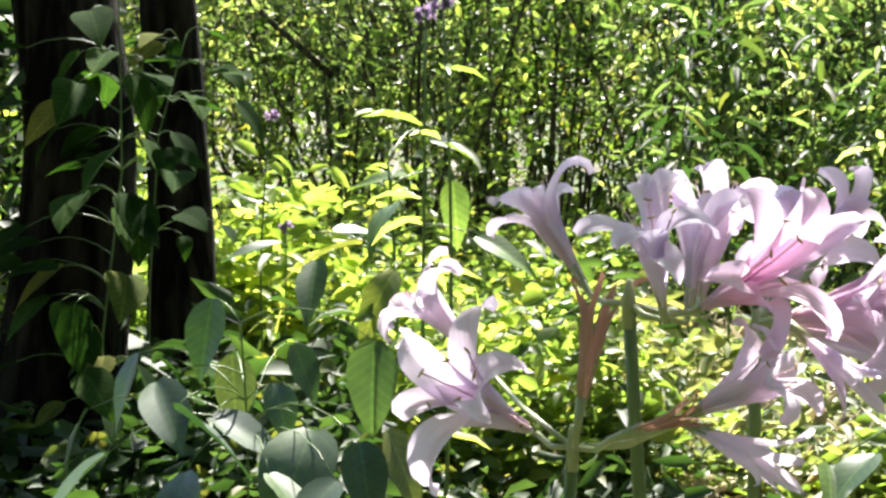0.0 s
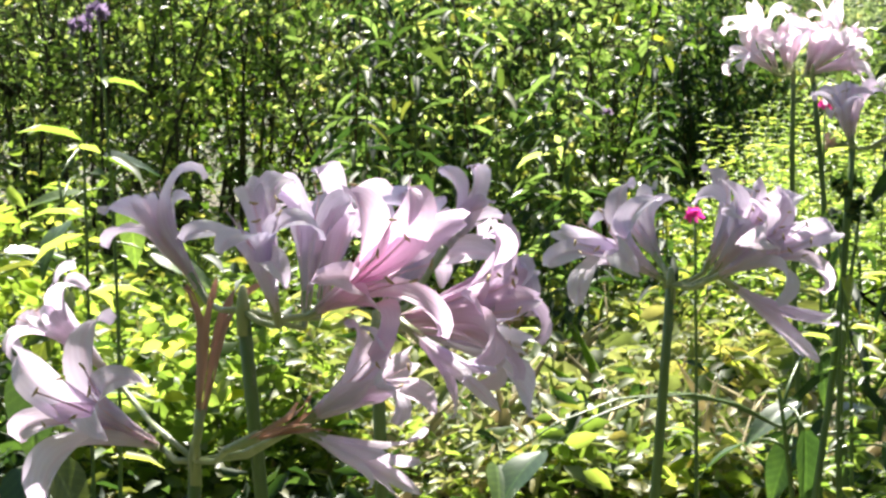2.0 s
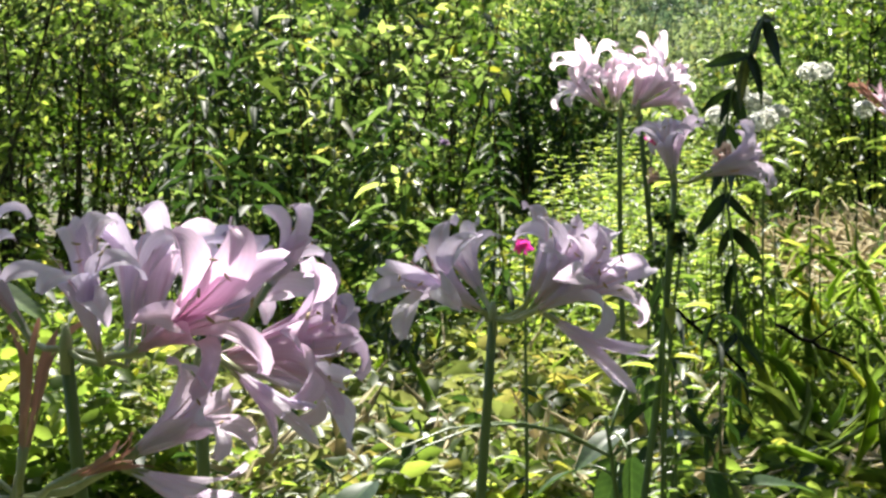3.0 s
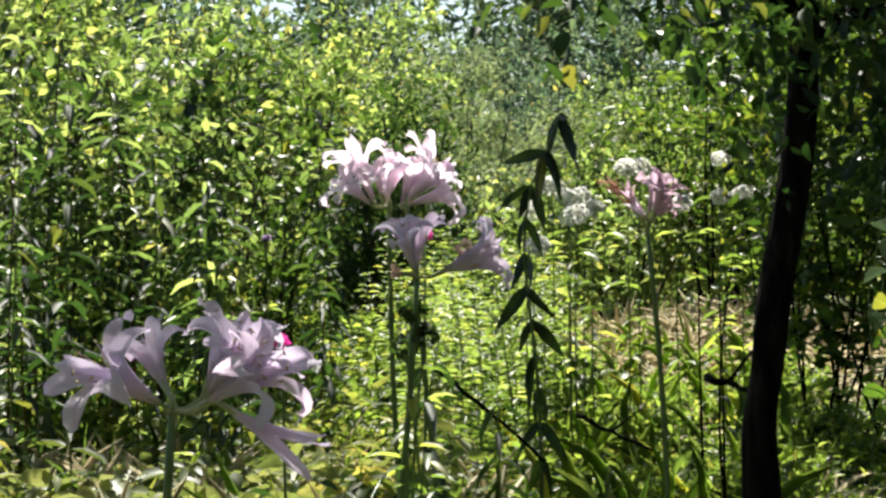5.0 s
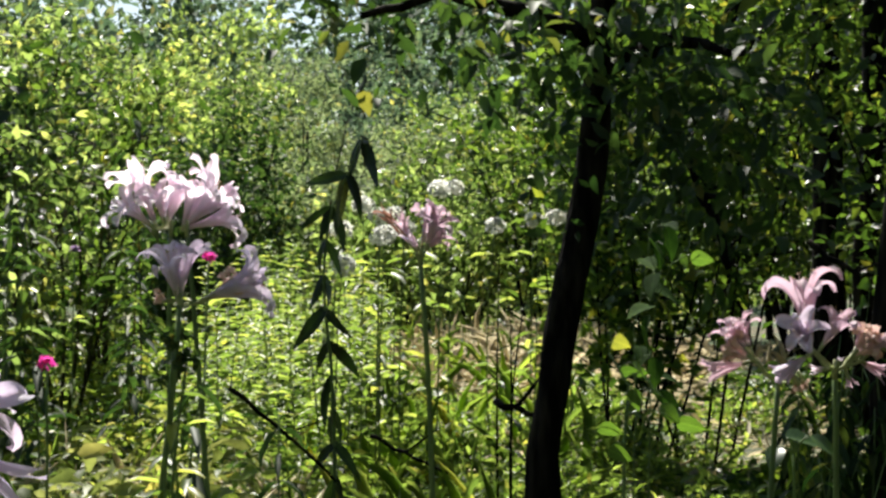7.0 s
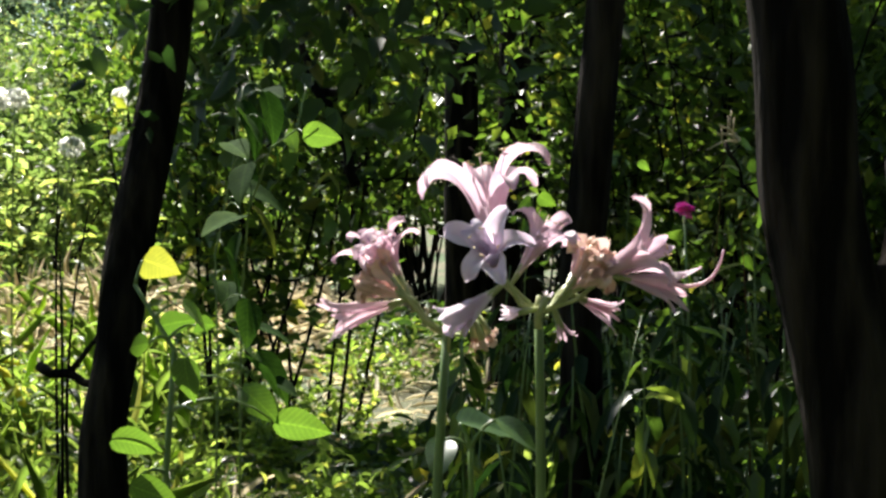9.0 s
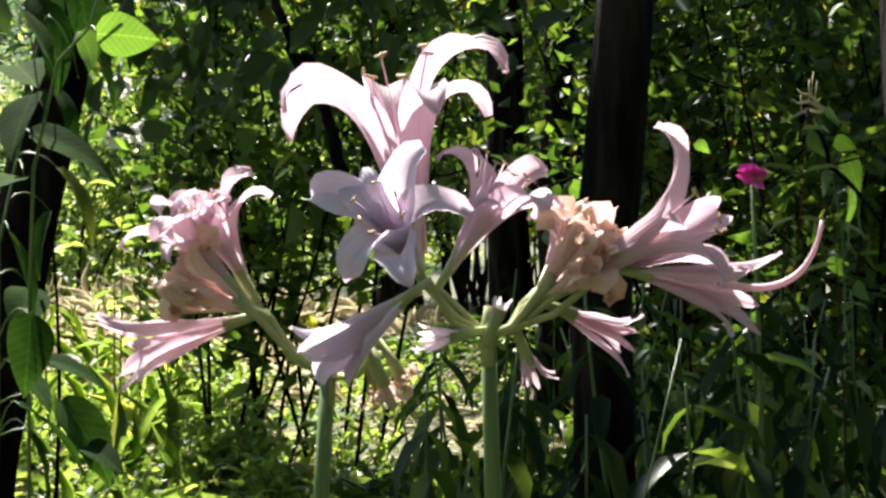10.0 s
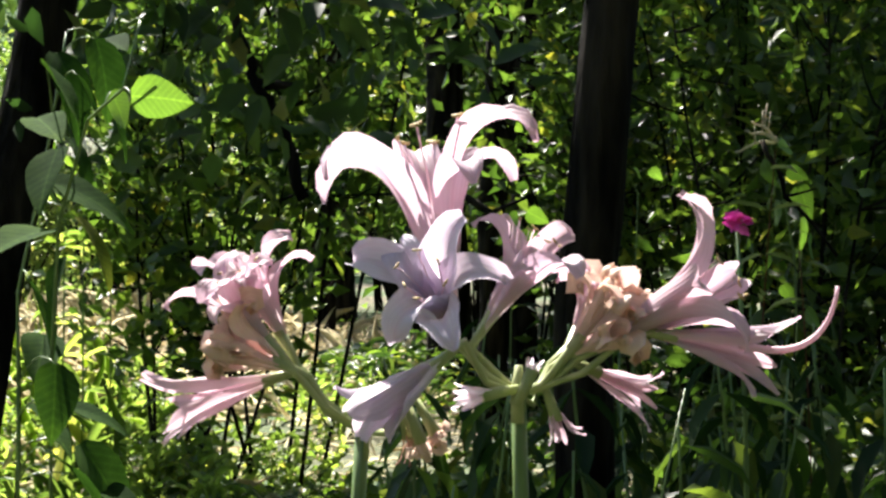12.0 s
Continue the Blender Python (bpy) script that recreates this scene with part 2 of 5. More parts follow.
def thing(name, place, label, category, group="", kind=""):
    ob = new(name)
    ob.location = place
    ob.empty_display_size = 0.05
    return tagged(ob, label, category, group, kind)


def part(name, me, parent, label="", m=None):
    ob = new(name, me)
    ob.parent = parent
    if m is not None:
        ob.matrix_basis = m
    return tagged(ob, label)


def tube(path, radii, sides=7, cap=True):
    """Vertices and faces of a tapered tube along a path."""
    path = [Vector(p) for p in path]
    verts, faces = [], []
    side = None
    for i, p in enumerate(path):
        d = (path[min(i + 1, len(path) - 1)] - path[max(i - 1, 0)]).normalized()
        if side is None:
            side = d.cross(Vector((0.3, 1, 0.2))).normalized()
        side = (side - d * side.dot(d)).normalized()
        up = d.cross(side)
        for k in range(sides):
            a = 2 * math.pi * k / sides
            verts.append(p + (side * math.cos(a) + up * math.sin(a)) * radii[i])
    for i in range(len(path) - 1):
        for k in range(sides):
            a, b = i * sides + k, i * sides + (k + 1) % sides
            faces.append((a, b, b + sides, a + sides))
    if cap:
        faces.append(tuple(range((len(path) - 1) * sides, len(path) * sides)))
        faces.append(tuple(range(sides - 1, -1, -1)))
    return verts, faces


def join(pieces):
    verts, faces = [], []
    for v, f in pieces:
        n = len(verts)
        verts += list(v)
        faces += [tuple(i + n for i in q) for q in f]
    return verts, faces


def bend(a, b, sag=(0, 0, 0), n=8, wobble=0.0):
    """A curved path from a to b, pulled by sag in its middle."""
    a, b, sag = Vector(a), Vector(b), Vector(sag)
    out = []
    for i in range(n + 1):
        s = i / n
        p = a.lerp(b, s) + sag * (4 * s * (1 - s))
        if wobble and 0 < i < n:
            p += Vector(rng.normal(0, wobble, 3))
        out.append(p)
    return out


# Outline of a leaf: (along, across, lift); the middle row folds down a little.
FULL = np.array([(0, 0, 0), (0.3, -0.42, 0.10), (0.3, 0, 0.0), (0.3, 0.42, 0.10), (0.68, -0.36, 0.04), (0.68, 0, -0.05), (0.68, 0.36, 0.04), (1, 0, -0.2)])
FULL_F = [(0, 2, 1), (0, 3, 2), (1, 2, 5, 4), (2, 3, 6, 5), (4, 5, 7), (5, 6, 7)]
SMALL = np.array([(0, 0, 0), (0.42, -0.5, 0.12), (1, 0, -0.12), (0.42, 0.5, 0.12)])
SMALL_F = [(0, 2, 1), (0, 3, 2)]


def leaf_mesh(name, base, along, normal, length, width, mat, full=False):
    """One mesh of many leaves: arrays of base points, directions, normals, lengths and widths."""
    base, along, normal = (np.asarray(a, float) for a in (base, along, normal))
    along = along / np.linalg.norm(along, axis=1, keepdims=True)
    across = np.cross(normal, along)
    across /= np.linalg.norm(across, axis=1, keepdims=True) + 1e-9
    up = np.cross(along, across)
    tpl, fac = (FULL, FULL_F) if full else (SMALL, SMALL_F)
    L, W = np.asarray(length)[:, None, None], np.asarray(width)[:, None, None]
    v = base[:, None] + along[:, None] * tpl[None, :, 0:1] * L + across[:, None] * tpl[None, :, 1:2] * W + up[:, None] * tpl[None, :, 2:3] * L
    n, k = len(base), len(tpl)
    flat = [i for f in fac for i in f]
    idx = (np.array(flat)[None] + (np.arange(n) * k)[:, None]).ravel()
    tot = np.tile([len(f) for f in fac], n)
    me = bpy.data.meshes.new(name)
    me.vertices.add(n * k)
    me.vertices.foreach_set("co", v.ravel())
    me.loops.add(len(idx))
    me.loops.foreach_set("vertex_index", idx.astype(np.int32))
    me.polygons.add(len(tot))
    me.polygons.foreach_set("loop_start", np.r_[0, np.cumsum(tot)[:-1]].astype(np.int32))
    me.polygons.foreach_set("loop_total", tot.astype(np.int32))
    me.materials.append(mat)
    me.update()
    me.validate()
    return me


def unit(n, up=0.0):
    d = rng.normal(0, 1, (n, 3))
    d[:, 2] += up
    return d / np.linalg.norm(d, axis=1, keepdims=True)


# ---------------------------------------------------------------- ground
def ground_height(x, y):
    rise = 0.16 * math.exp(-(x - 4.3) ** 2 / 0.7 - (y - 6.6) ** 2 / 0.9)
    return rise + 0.05 * math.sin(0.9 * x + 0.4) * math.cos(0.7 * y) + 0.02 * noise.noise(Vector((x * 1.7, y * 1.7, 0)))


def build_ground():
    xs = np.concatenate([[-2000, -300, -60, -20], np.linspace(-8, 12, 61), [20, 60, 300, 2000]])
    ys = np.concatenate([[-2000, -300, -60, -15], np.linspace(-3, 14, 61), [20, 30, 60, 300, 3000]])
    verts = [(x, y, ground_height(x, y) if -8 <= x <= 12 and -3 <= y <= 14 else 0.0) for y in ys for x in xs]
    w = len(xs)
    faces = [(j * w + i, j * w + i + 1, (j + 1) * w + i + 1, (j + 1) * w + i) for j in range(len(ys) - 1) for i in range(w - 1)]
    ob = new("ground", mesh_from("ground", verts, faces, GROUND))
    tagged(ob, "brown leaf litter and soil with patches of moss", "ground", kind="structure")


build_ground()


def base_z(x, y):
    return ground_height(x, y) - 0.01


# ---------------------------------------------------------------- lilies
def petal_mesh(name, flare, mat, width=0.21, ruffle=0.02, seed=0, rows=19, cols=9, curl=0.0, late=4.0, start=0.36, length=1.1):
    """One tepal of a flower of unit length whose axis is +z; it leaves the axis in +x, bends outwards by flare degrees and rolls by curl degrees towards its tip."""
    r = random.Random(seed)
    x, z, verts, uvs = 0.022, 0.0, [], []
    phase, skew, rate = r.random() * 6, r.uniform(-0.07, 0.07), r.uniform(9, 17)
    for i in range(rows):
        s = (i / (rows - 1)) ** 0.9
        ds = s - (max(0, i - 1) / (rows - 1)) ** 0.9
        e = max(0.0, (s - start) / (1 - start))
        a = radians(7 + 12 * s + flare * e ** 1.6 + curl * e ** late)
        x += math.sin(a) * length * ds
        z += math.cos(a) * length * ds
        grow = min(1.0, s / 0.62)
        w = width * (0.2 + 0.8 * grow * grow * (3 - 2 * grow))
        if s > 0.72:
            w *= max(0.05, (1 - ((s - 0.72) / 0.283) ** 2.2)) ** 0.7
        cup = 0.55 * (1 - s) + 0.14
        nx, nz = math.cos(a), -math.sin(a)
        for j in range(cols):
            q = 2 * j / (cols - 1) - 1
            lift = -cup * w * q * q + ruffle * abs(q) ** 1.4 * math.sin(rate * s + phase + 2.3 * q) * s + 0.05 * w * (1 - min(1, abs(q) * 3))
            verts.append((x + nx * lift, q * w * 0.5 * (1 + 0.12 * math.sin(rate * 1.3 * s + phase) * s) + skew * s * s, z + nz * lift))
            uvs.append((0.5 + 0.5 * q, s))
    faces = [(i * cols + j, i * cols + j + 1, (i + 1) * cols + j + 1, (i + 1) * cols + j) for i in range(rows - 1) for j in range(cols - 1)]
    return mesh_from(name, verts, faces, mat, True, uvs)


def petal_set(mat, shapes, ruffle, seed, **more):
    return [petal_mesh("petal", f, mat, w, ruffle, seed + k, curl=c, **more) for k, (f, w, c) in enumerate(shapes)]


WIDE = [(84, 0.2, 45), (72, 0.19, 35), (98, 0.195, 60), (66, 0.205, 50), (90, 0.18, 80)]
TALL = [(70, 0.17, 80), (62, 0.18, 95), (78, 0.165, 70), (66, 0.175, 110)]
BROAD_FACE = [(64, 0.3, 30), (78, 0.27, 50), (50, 0.33, 20), (88, 0.29, 60)]
NARROW = [(72, 0.195, 30), (60, 0.185, 25), (82, 0.19, 40), (66, 0.2, 35), (50, 0.19, 60)]
LESS = [(44, 0.205, 55), (54, 0.19, 35), (62, 0.2, 70), (72, 0.185, 60)]
OLD = petal_set(PETAL_OLD, [(25, 0.15, 520), (45, 0.13, -430), (5, 0.14, 470), (50, 0.16, 600)], 0.09, 30, late=2.2, start=0.5, length=0.98)
SPENT = petal_set(PETAL_SPENT, [(-26, 0.06, -60), (-20, 0.065, 40), (-30, 0.055, 80)], 0.03, 50, start=0.1)
SHUT = petal_set(PETAL, [(-14, 0.13, 30), (-8, 0.12, 60)], 0.03, 40)
PALE = petal_set(PETAL_WHITE, [(-16, 0.17, 10), (-10, 0.15, 20)], 0.02, 42)
LILAC_KINDS = {"pale": PALE, "open": petal_set(PETAL, WIDE, 0.045, 0, start=0.42), "half": petal_set(PETAL, LESS, 0.045, 10, start=0.42), "rose": petal_set(PETAL_ROSE, LESS, 0.05, 20, start=0.42), "old": OLD, "bud": SHUT, "spent": SPENT}
WHITE_KINDS = {**LILAC_KINDS, "open": petal_set(PETAL_WHITE, WIDE, 0.06, 100), "half": petal_set(PETAL_WHITE, LESS, 0.06, 110)}
PINK_KINDS = {"open": petal_set(PETAL_PINK, NARROW, 0.03, 60), "half": petal_set(PETAL_PINK, LESS, 0.06, 70), "rose": petal_set(PETAL_PINK, LESS, 0.07, 80), "lilac": petal_set(PETAL_LILAC, BROAD_FACE, 0.05, 90), "tall": petal_set(PETAL_PINK, TALL, 0.025, 65, start=0.44, late=2.6), "pale": PALE,
              "droop": petal_set(PETAL_LILAC, [(-12, 0.3, 30), (-4, 0.27, 50)], 0.03, 95), "old": OLD, "bud": petal_set(PETAL_PINK, [(-14, 0.13, 30), (-8, 0.12, 60)], 0.03, 45), "spent": SPENT}


def stamen_mesh(seed):
    """One filament with its anther, on the side of +x."""
    r = random.Random(seed)
    path = [Vector((0.03, 0, 0.05)), Vector((0.05, 0, 0.4)), Vector((0.09, 0.01, 0.62)), Vector((0.15 + r.uniform(-0.03, 0.05), 0.03, r.uniform(0.74, 0.86)))]
    v, f = tube(path, [0.007, 0.0065, 0.006, 0.005], 4)
    e = path[-1]
    v2, f2 = join([(v, f), tube([e - Vector((0, 0.03, 0)), e, e + Vector((0, 0.03, 0.01))], [0.005, 0.010, 0.005], 5)])
    me = mesh_from("stamen", v2, f2, FILAMENT, True, [(0.3, 0.5)] * len(v2))
    me.materials.append(ANTHER)
    me.polygons.foreach_set("material_index", [0] * len(f) + [1] * (len(f2) - len(f)))
    return me


STAMEN = [stamen_mesh(k) for k in range(4)]


def lily(label, hub_list, foot_list, flowers, seed):
    """A leafless lily: one or two scapes and their umbels. flowers: (base, mouth, kind, hub number, twist)."""
    r = random.Random(seed)
    foot = Vector(foot_list[0])
    top = thing("lily", foot, label, "lily", "pink lilies")
    for hub, ft in zip(hub_list, foot_list):
        h, ft = Vector(hub) - foot, Vector(ft) - foot
        path = bend(ft, h, (r.uniform(-0.015, 0.015), 0, 0), 9)
        v, f = tube(path, [0.0045 - 0.00014 * i for i in range(10)], 9)
        part("scape", mesh_from("scape", v, f, STEM), top, "smooth green leafless stem")
        v, f = tube([h - Vector((0, 0, 0.012)), h + Vector((0, 0, 0.002)), h + Vector((0, 0, 0.012))], [0.0032, 0.0034, 0.0016], 8)
        part("umbel_base", mesh_from("umbel_base", v, f, PEDICEL), top)
    for base, mouth, kind, hub, twist in flowers:
        b, m = Vector(base) - foot, Vector(mouth) - foot
        h = Vector(hub_list[hub]) - foot
        axis = m - b
        size = axis.length / (0.86 if "lilac" in label and kind in ("open", "half", "rose") else 0.94)
        q = axis.to_track_quat("Z", "X")
        out = axis.normalized()
        path = [h, h.lerp(b, 0.5) + Vector((0, 0, -0.004)), b - out * 0.012 * 0.5, b + out * 0.012]
        v, f = tube(path, [0.0016, 0.0016, 0.0019, 0.003], 7)
        fl = part("flower", mesh_from("pedicel", v, f, PEDICEL), top, {"open": "wide open pale lilac-pink trumpet flower", "half": "half-open pale pink trumpet flower", "rose": "deeper rose-pink trumpet flower", "lilac": "wide open lavender-tinted trumpet flower",
                  "tall": "long upright pale pink trumpet flower with recurved tips", "droop": "limp drooping lilac flower", "pale": "short whitish closed bud",
                  "old": "withered tan and orange flower", "bud": "narrow closed pink bud", "spent": "shrivelled brown spent flower"}[kind])
        shapes = (LILAC_KINDS if "lilac" in label else WHITE_KINDS if "white" in label else PINK_KINDS)[kind]
        m4 = Matrix.Translation(b) @ q.to_matrix().to_4x4()
        for k in range(6):
            sc = size * r.uniform(0.88, 1.08)
            lean = pose(0, 0, 0, r.uniform(-5, 5), r.uniform(-7, 5), twist + 60 * k + r.uniform(-10, 10))
            part("petal", shapes[r.randrange(len(shapes))], fl, "", m4 @ lean @ Matrix.Diagonal((sc, sc, sc * (0.97 if k % 2 else 1.03), 1)))
        if kind in ("open", "half", "rose", "lilac", "tall"):
            for k in range(6):
                part("stamen", STAMEN[r.randrange(4)], fl, "slender pale filament with a tan anther" if k == 0 else "", m4 @ pose(0, 0, 0, 0, 0, twist + 30 + 60 * k + r.uniform(-10, 10)) @ Matrix.Diagonal((size, size, size, 1)))
    return top


LILIES = [
    ("large cluster of pale lilac-pink lilies on green leafless stems, some withered",
     [(0.037, 0.878, 0.469), (0.058, 0.846, 0.546), (0.128, 0.874, 0.528)], [(0.057, 0.908, -0.01), (0.108, 0.866, -0.01), (0.118, 0.904, -0.01)], [
         ((0.045, 0.9, 0.549), (0.017, 0.92, 0.599), "open", 1, 10),
         ((0.071, 0.827, 0.545), (0.057, 0.8, 0.597), "open", 1, 40),
         ((0.103, 0.891, 0.541), (0.122, 0.92, 0.599), "open", 1, 0),
         ((0.166, 0.907, 0.559), (0.196, 0.93, 0.592), "half", 2, 20),
         ((0.091, 0.837, 0.545), (0.122, 0.779, 0.576), "rose", 1, 30),
         ((0.128, 0.844, 0.538), (0.173, 0.792, 0.553), "rose", 2, 15),
         ((0.089, 0.855, 0.541), (0.098, 0.873, 0.598), "half", 1, 50),
         ((0.134, 0.884, 0.536), (0.165, 0.937, 0.578), "half", 2, 50),
         ((0.139, 0.855, 0.539), (0.19, 0.831, 0.562), "rose", 2, 40),
         ((0.136, 0.865, 0.533), (0.191, 0.827, 0.532), "half", 2, 20),
         ((0.127, 0.802, 0.541), (0.151, 0.764, 0.516), "bud", 2, 0),
         ((0.01, 1.087, 0.482), (-0.033, 1.094, 0.528), "open", 0, 25),
         ((0.024, 0.945, 0.465), (-0.026, 0.899, 0.502), "open", 0, 0),
         ((0.077, 0.805, 0.497), (0.115, 0.775, 0.527), "half", 0, 35),
         ((0.079, 0.804, 0.494), (0.115, 0.767, 0.483), "bud", 0, 35),
         ((0.037, 0.863, 0.485), (0.047, 0.872, 0.551), "spent", 0, 10),
         ((0.049, 0.808, 0.489), (0.078, 0.786, 0.505), "spent", 0, 0),
     ]),
    ("small cluster of pale lilac lilies in shade",
     [(0.38, 1.119, 0.52)], [(0.33, 1.119, -0.01)], [
         ((0.369, 1.113, 0.527), (0.308, 1.081, 0.56), "open", 0, 10),
         ((0.383, 1.141, 0.53), (0.37, 1.172, 0.57), "half", 0, 40),
         ((0.399, 1.102, 0.534), (0.412, 1.066, 0.586), "open", 0, 0),
         ((0.392, 1.069, 0.53), (0.424, 1.013, 0.559), "open", 0, 30),
         ((0.396, 1.083, 0.532), (0.414, 1.036, 0.576), "half", 0, 30),
         ((0.412, 1.106, 0.524), (0.47, 1.1, 0.488), "bud", 0, 0),
     ]),
    ("tall sunlit cluster of nearly white lilies on two stems",
     [(0.958, 2.162, 0.676), (0.971, 2.132, 0.676)], [(0.998, 2.182, -0.01), (1.031, 2.132, -0.01)], [
         ((0.938, 2.169, 0.682), (0.915, 2.203, 0.764), "half", 0, 10),
         ((0.93, 2.16, 0.678), (0.875, 2.149, 0.722), "open", 0, 30),
         ((0.949, 2.165, 0.682), (0.934, 2.143, 0.74), "open", 0, 0),
         ((0.959, 2.178, 0.682), (0.982, 2.197, 0.749), "half", 0, 25),
         ((0.974, 2.157, 0.678), (0.996, 2.146, 0.747), "open", 1, 0),
         ((0.973, 2.147, 0.678), (1.024, 2.115, 0.734), "half", 1, 40),
         ((0.982, 2.165, 0.676), (1.059, 2.144, 0.704), "open", 1, 15),
         ((0.983, 2.176, 0.682), (1.037, 2.186, 0.754), "half", 1, 50),
     ]),
    ("cluster of three lilac-grey lilies in shade, one browning",
     [(0.806, 1.696, 0.592)], [(0.706, 1.676, -0.01)], [
         ((0.803, 1.697, 0.598), (0.783, 1.687, 0.653), "open", 0, 15),
         ((0.808, 1.701, 0.598), (0.815, 1.717, 0.654), "half", 0, 40),
         ((0.832, 1.683, 0.599), (0.887, 1.651, 0.625), "half", 0, 30),
         ((0.837, 1.687, 0.599), (0.878, 1.677, 0.629), "old", 0, 0),
         ((0.798, 1.699, 0.595), (0.769, 1.697, 0.597), "old", 0, 20),
         ((0.838, 1.693, 0.598), (0.899, 1.684, 0.615), "half", 0, 0),
     ]),
    ("single tall lily stem with a few whitish flowers and a bud",
     [(1.183, 1.846, 0.642)], [(1.193, 1.826, -0.01)], [
         ((1.189, 1.844, 0.652), (1.193, 1.814, 0.703), "open", 0, 10),
         ((1.188, 1.855, 0.655), (1.208, 1.856, 0.713), "half", 0, 40),
         ((1.175, 1.85, 0.655), (1.141, 1.866, 0.701), "spent", 0, 0),
         ((1.173, 1.842, 0.658), (1.153, 1.844, 0.694), "bud", 0, 0),
         ((1.182, 1.841, 0.65), (1.155, 1.832, 0.677), "pale", 0, 20),
         ((1.188, 1.849, 0.65), (1.218, 1.84, 0.68), "half", 0, 30),
     ]),
    ("two-stemmed lily cluster with fresh pink and withered orange flowers",
     [(1.52, 1.436, 0.522), (1.48, 1.49, 0.504)], [(1.515, 1.446, -0.01), (1.472, 1.502, -0.01)], [
         ((1.508, 1.465, 0.549), (1.507, 1.482, 0.643), "tall", 0, 20),
         ((1.496, 1.449, 0.546), (1.455, 1.425, 0.577), "lilac", 0, 35),
         ((1.507, 1.447, 0.546), (1.523, 1.421, 0.593), "half", 0, 25),
         ((1.532, 1.421, 0.538), (1.55, 1.396, 0.581), "old", 0, 0),
         ((1.538, 1.429, 0.538), (1.576, 1.401, 0.579), "old", 0, 40),
         ((1.535, 1.425, 0.536), (1.552, 1.385, 0.562), "old", 0, 20),
         ((1.539, 1.427, 0.539), (1.555, 1.421, 0.571), "half", 0, 50),
         ((1.54, 1.415, 0.54), (1.578, 1.362, 0.578), "open", 0, 30),
         ((1.555, 1.395, 0.549), (1.583, 1.357, 0.541), "bud", 0, 10),
         ((1.489, 1.442, 0.541), (1.455, 1.454, 0.515), "droop", 0, 0),
         ((1.513, 1.435, 0.524), (1.493, 1.441, 0.521), "pale", 0, 0),
         ((1.513, 1.426, 0.524), (1.513, 1.419, 0.536), "pale", 0, 30),
         ((1.546, 1.429, 0.534), (1.576, 1.413, 0.521), "bud", 0, 0),
         ((1.533, 1.432, 0.521), (1.535, 1.424, 0.504), "bud", 0, 0),
         ((1.454, 1.506, 0.537), (1.431, 1.512, 0.58), "rose", 1, 10),
         ((1.447, 1.502, 0.536), (1.419, 1.515, 0.572), "half", 1, 40),
         ((1.453, 1.5, 0.53), (1.405, 1.519, 0.556), "old", 1, 30),
         ((1.454, 1.506, 0.531), (1.411, 1.526, 0.545), "old", 1, 0),
         ((1.456, 1.51, 0.528), (1.412, 1.537, 0.513), "bud", 1, 20),
         ((1.478, 1.455, 0.514), (1.487, 1.452, 0.49), "old", 1, 0),
         ((1.488, 1.46, 0.515), (1.499, 1.457, 0.497), "old", 1, 30),
         ((1.485, 1.47, 0.514), (1.491, 1.467, 0.494), "spent", 1, 10),
     ]),
]
for k, (label, hubs, feet, flowers) in enumerate(LILIES):
    plant = lily(label, hubs, feet, flowers, 100 + k)
    if label.startswith("two-stemmed"):
        pts = [Vector(q) - plant.location for q in [(1.575, 1.364, 0.545), (1.596, 1.344, 0.537), (1.603, 1.339, 0.553), (1.606, 1.339, 0.569)]]
        path = [pts[0] * (1 - u) ** 3 + pts[1] * 3 * u * (1 - u) ** 2 + pts[2] * 3 * u * u * (1 - u) + pts[3] * u ** 3 for u in (i / 13 for i in range(14))]
        v, f = tube(path, [0.0017 - 0.00007 * i for i in range(14)], 7)
        part("style", mesh_from("style", v, f, FILAMENT, True, [(0.3, 0.6)] * len(v)), plant, "long curved pink style")


# ---------------------------------------------------------------- trees and shrubs
def ring_wobble(verts, amp, freq, seed):
    off = Vector((seed * 3.1, seed * 1.7, 0))
    return [v + Vector((noise.noise(v * freq + off), noise.noise(v * freq + off + Vector((9, 0, 0))), 0)) * amp for v in verts]


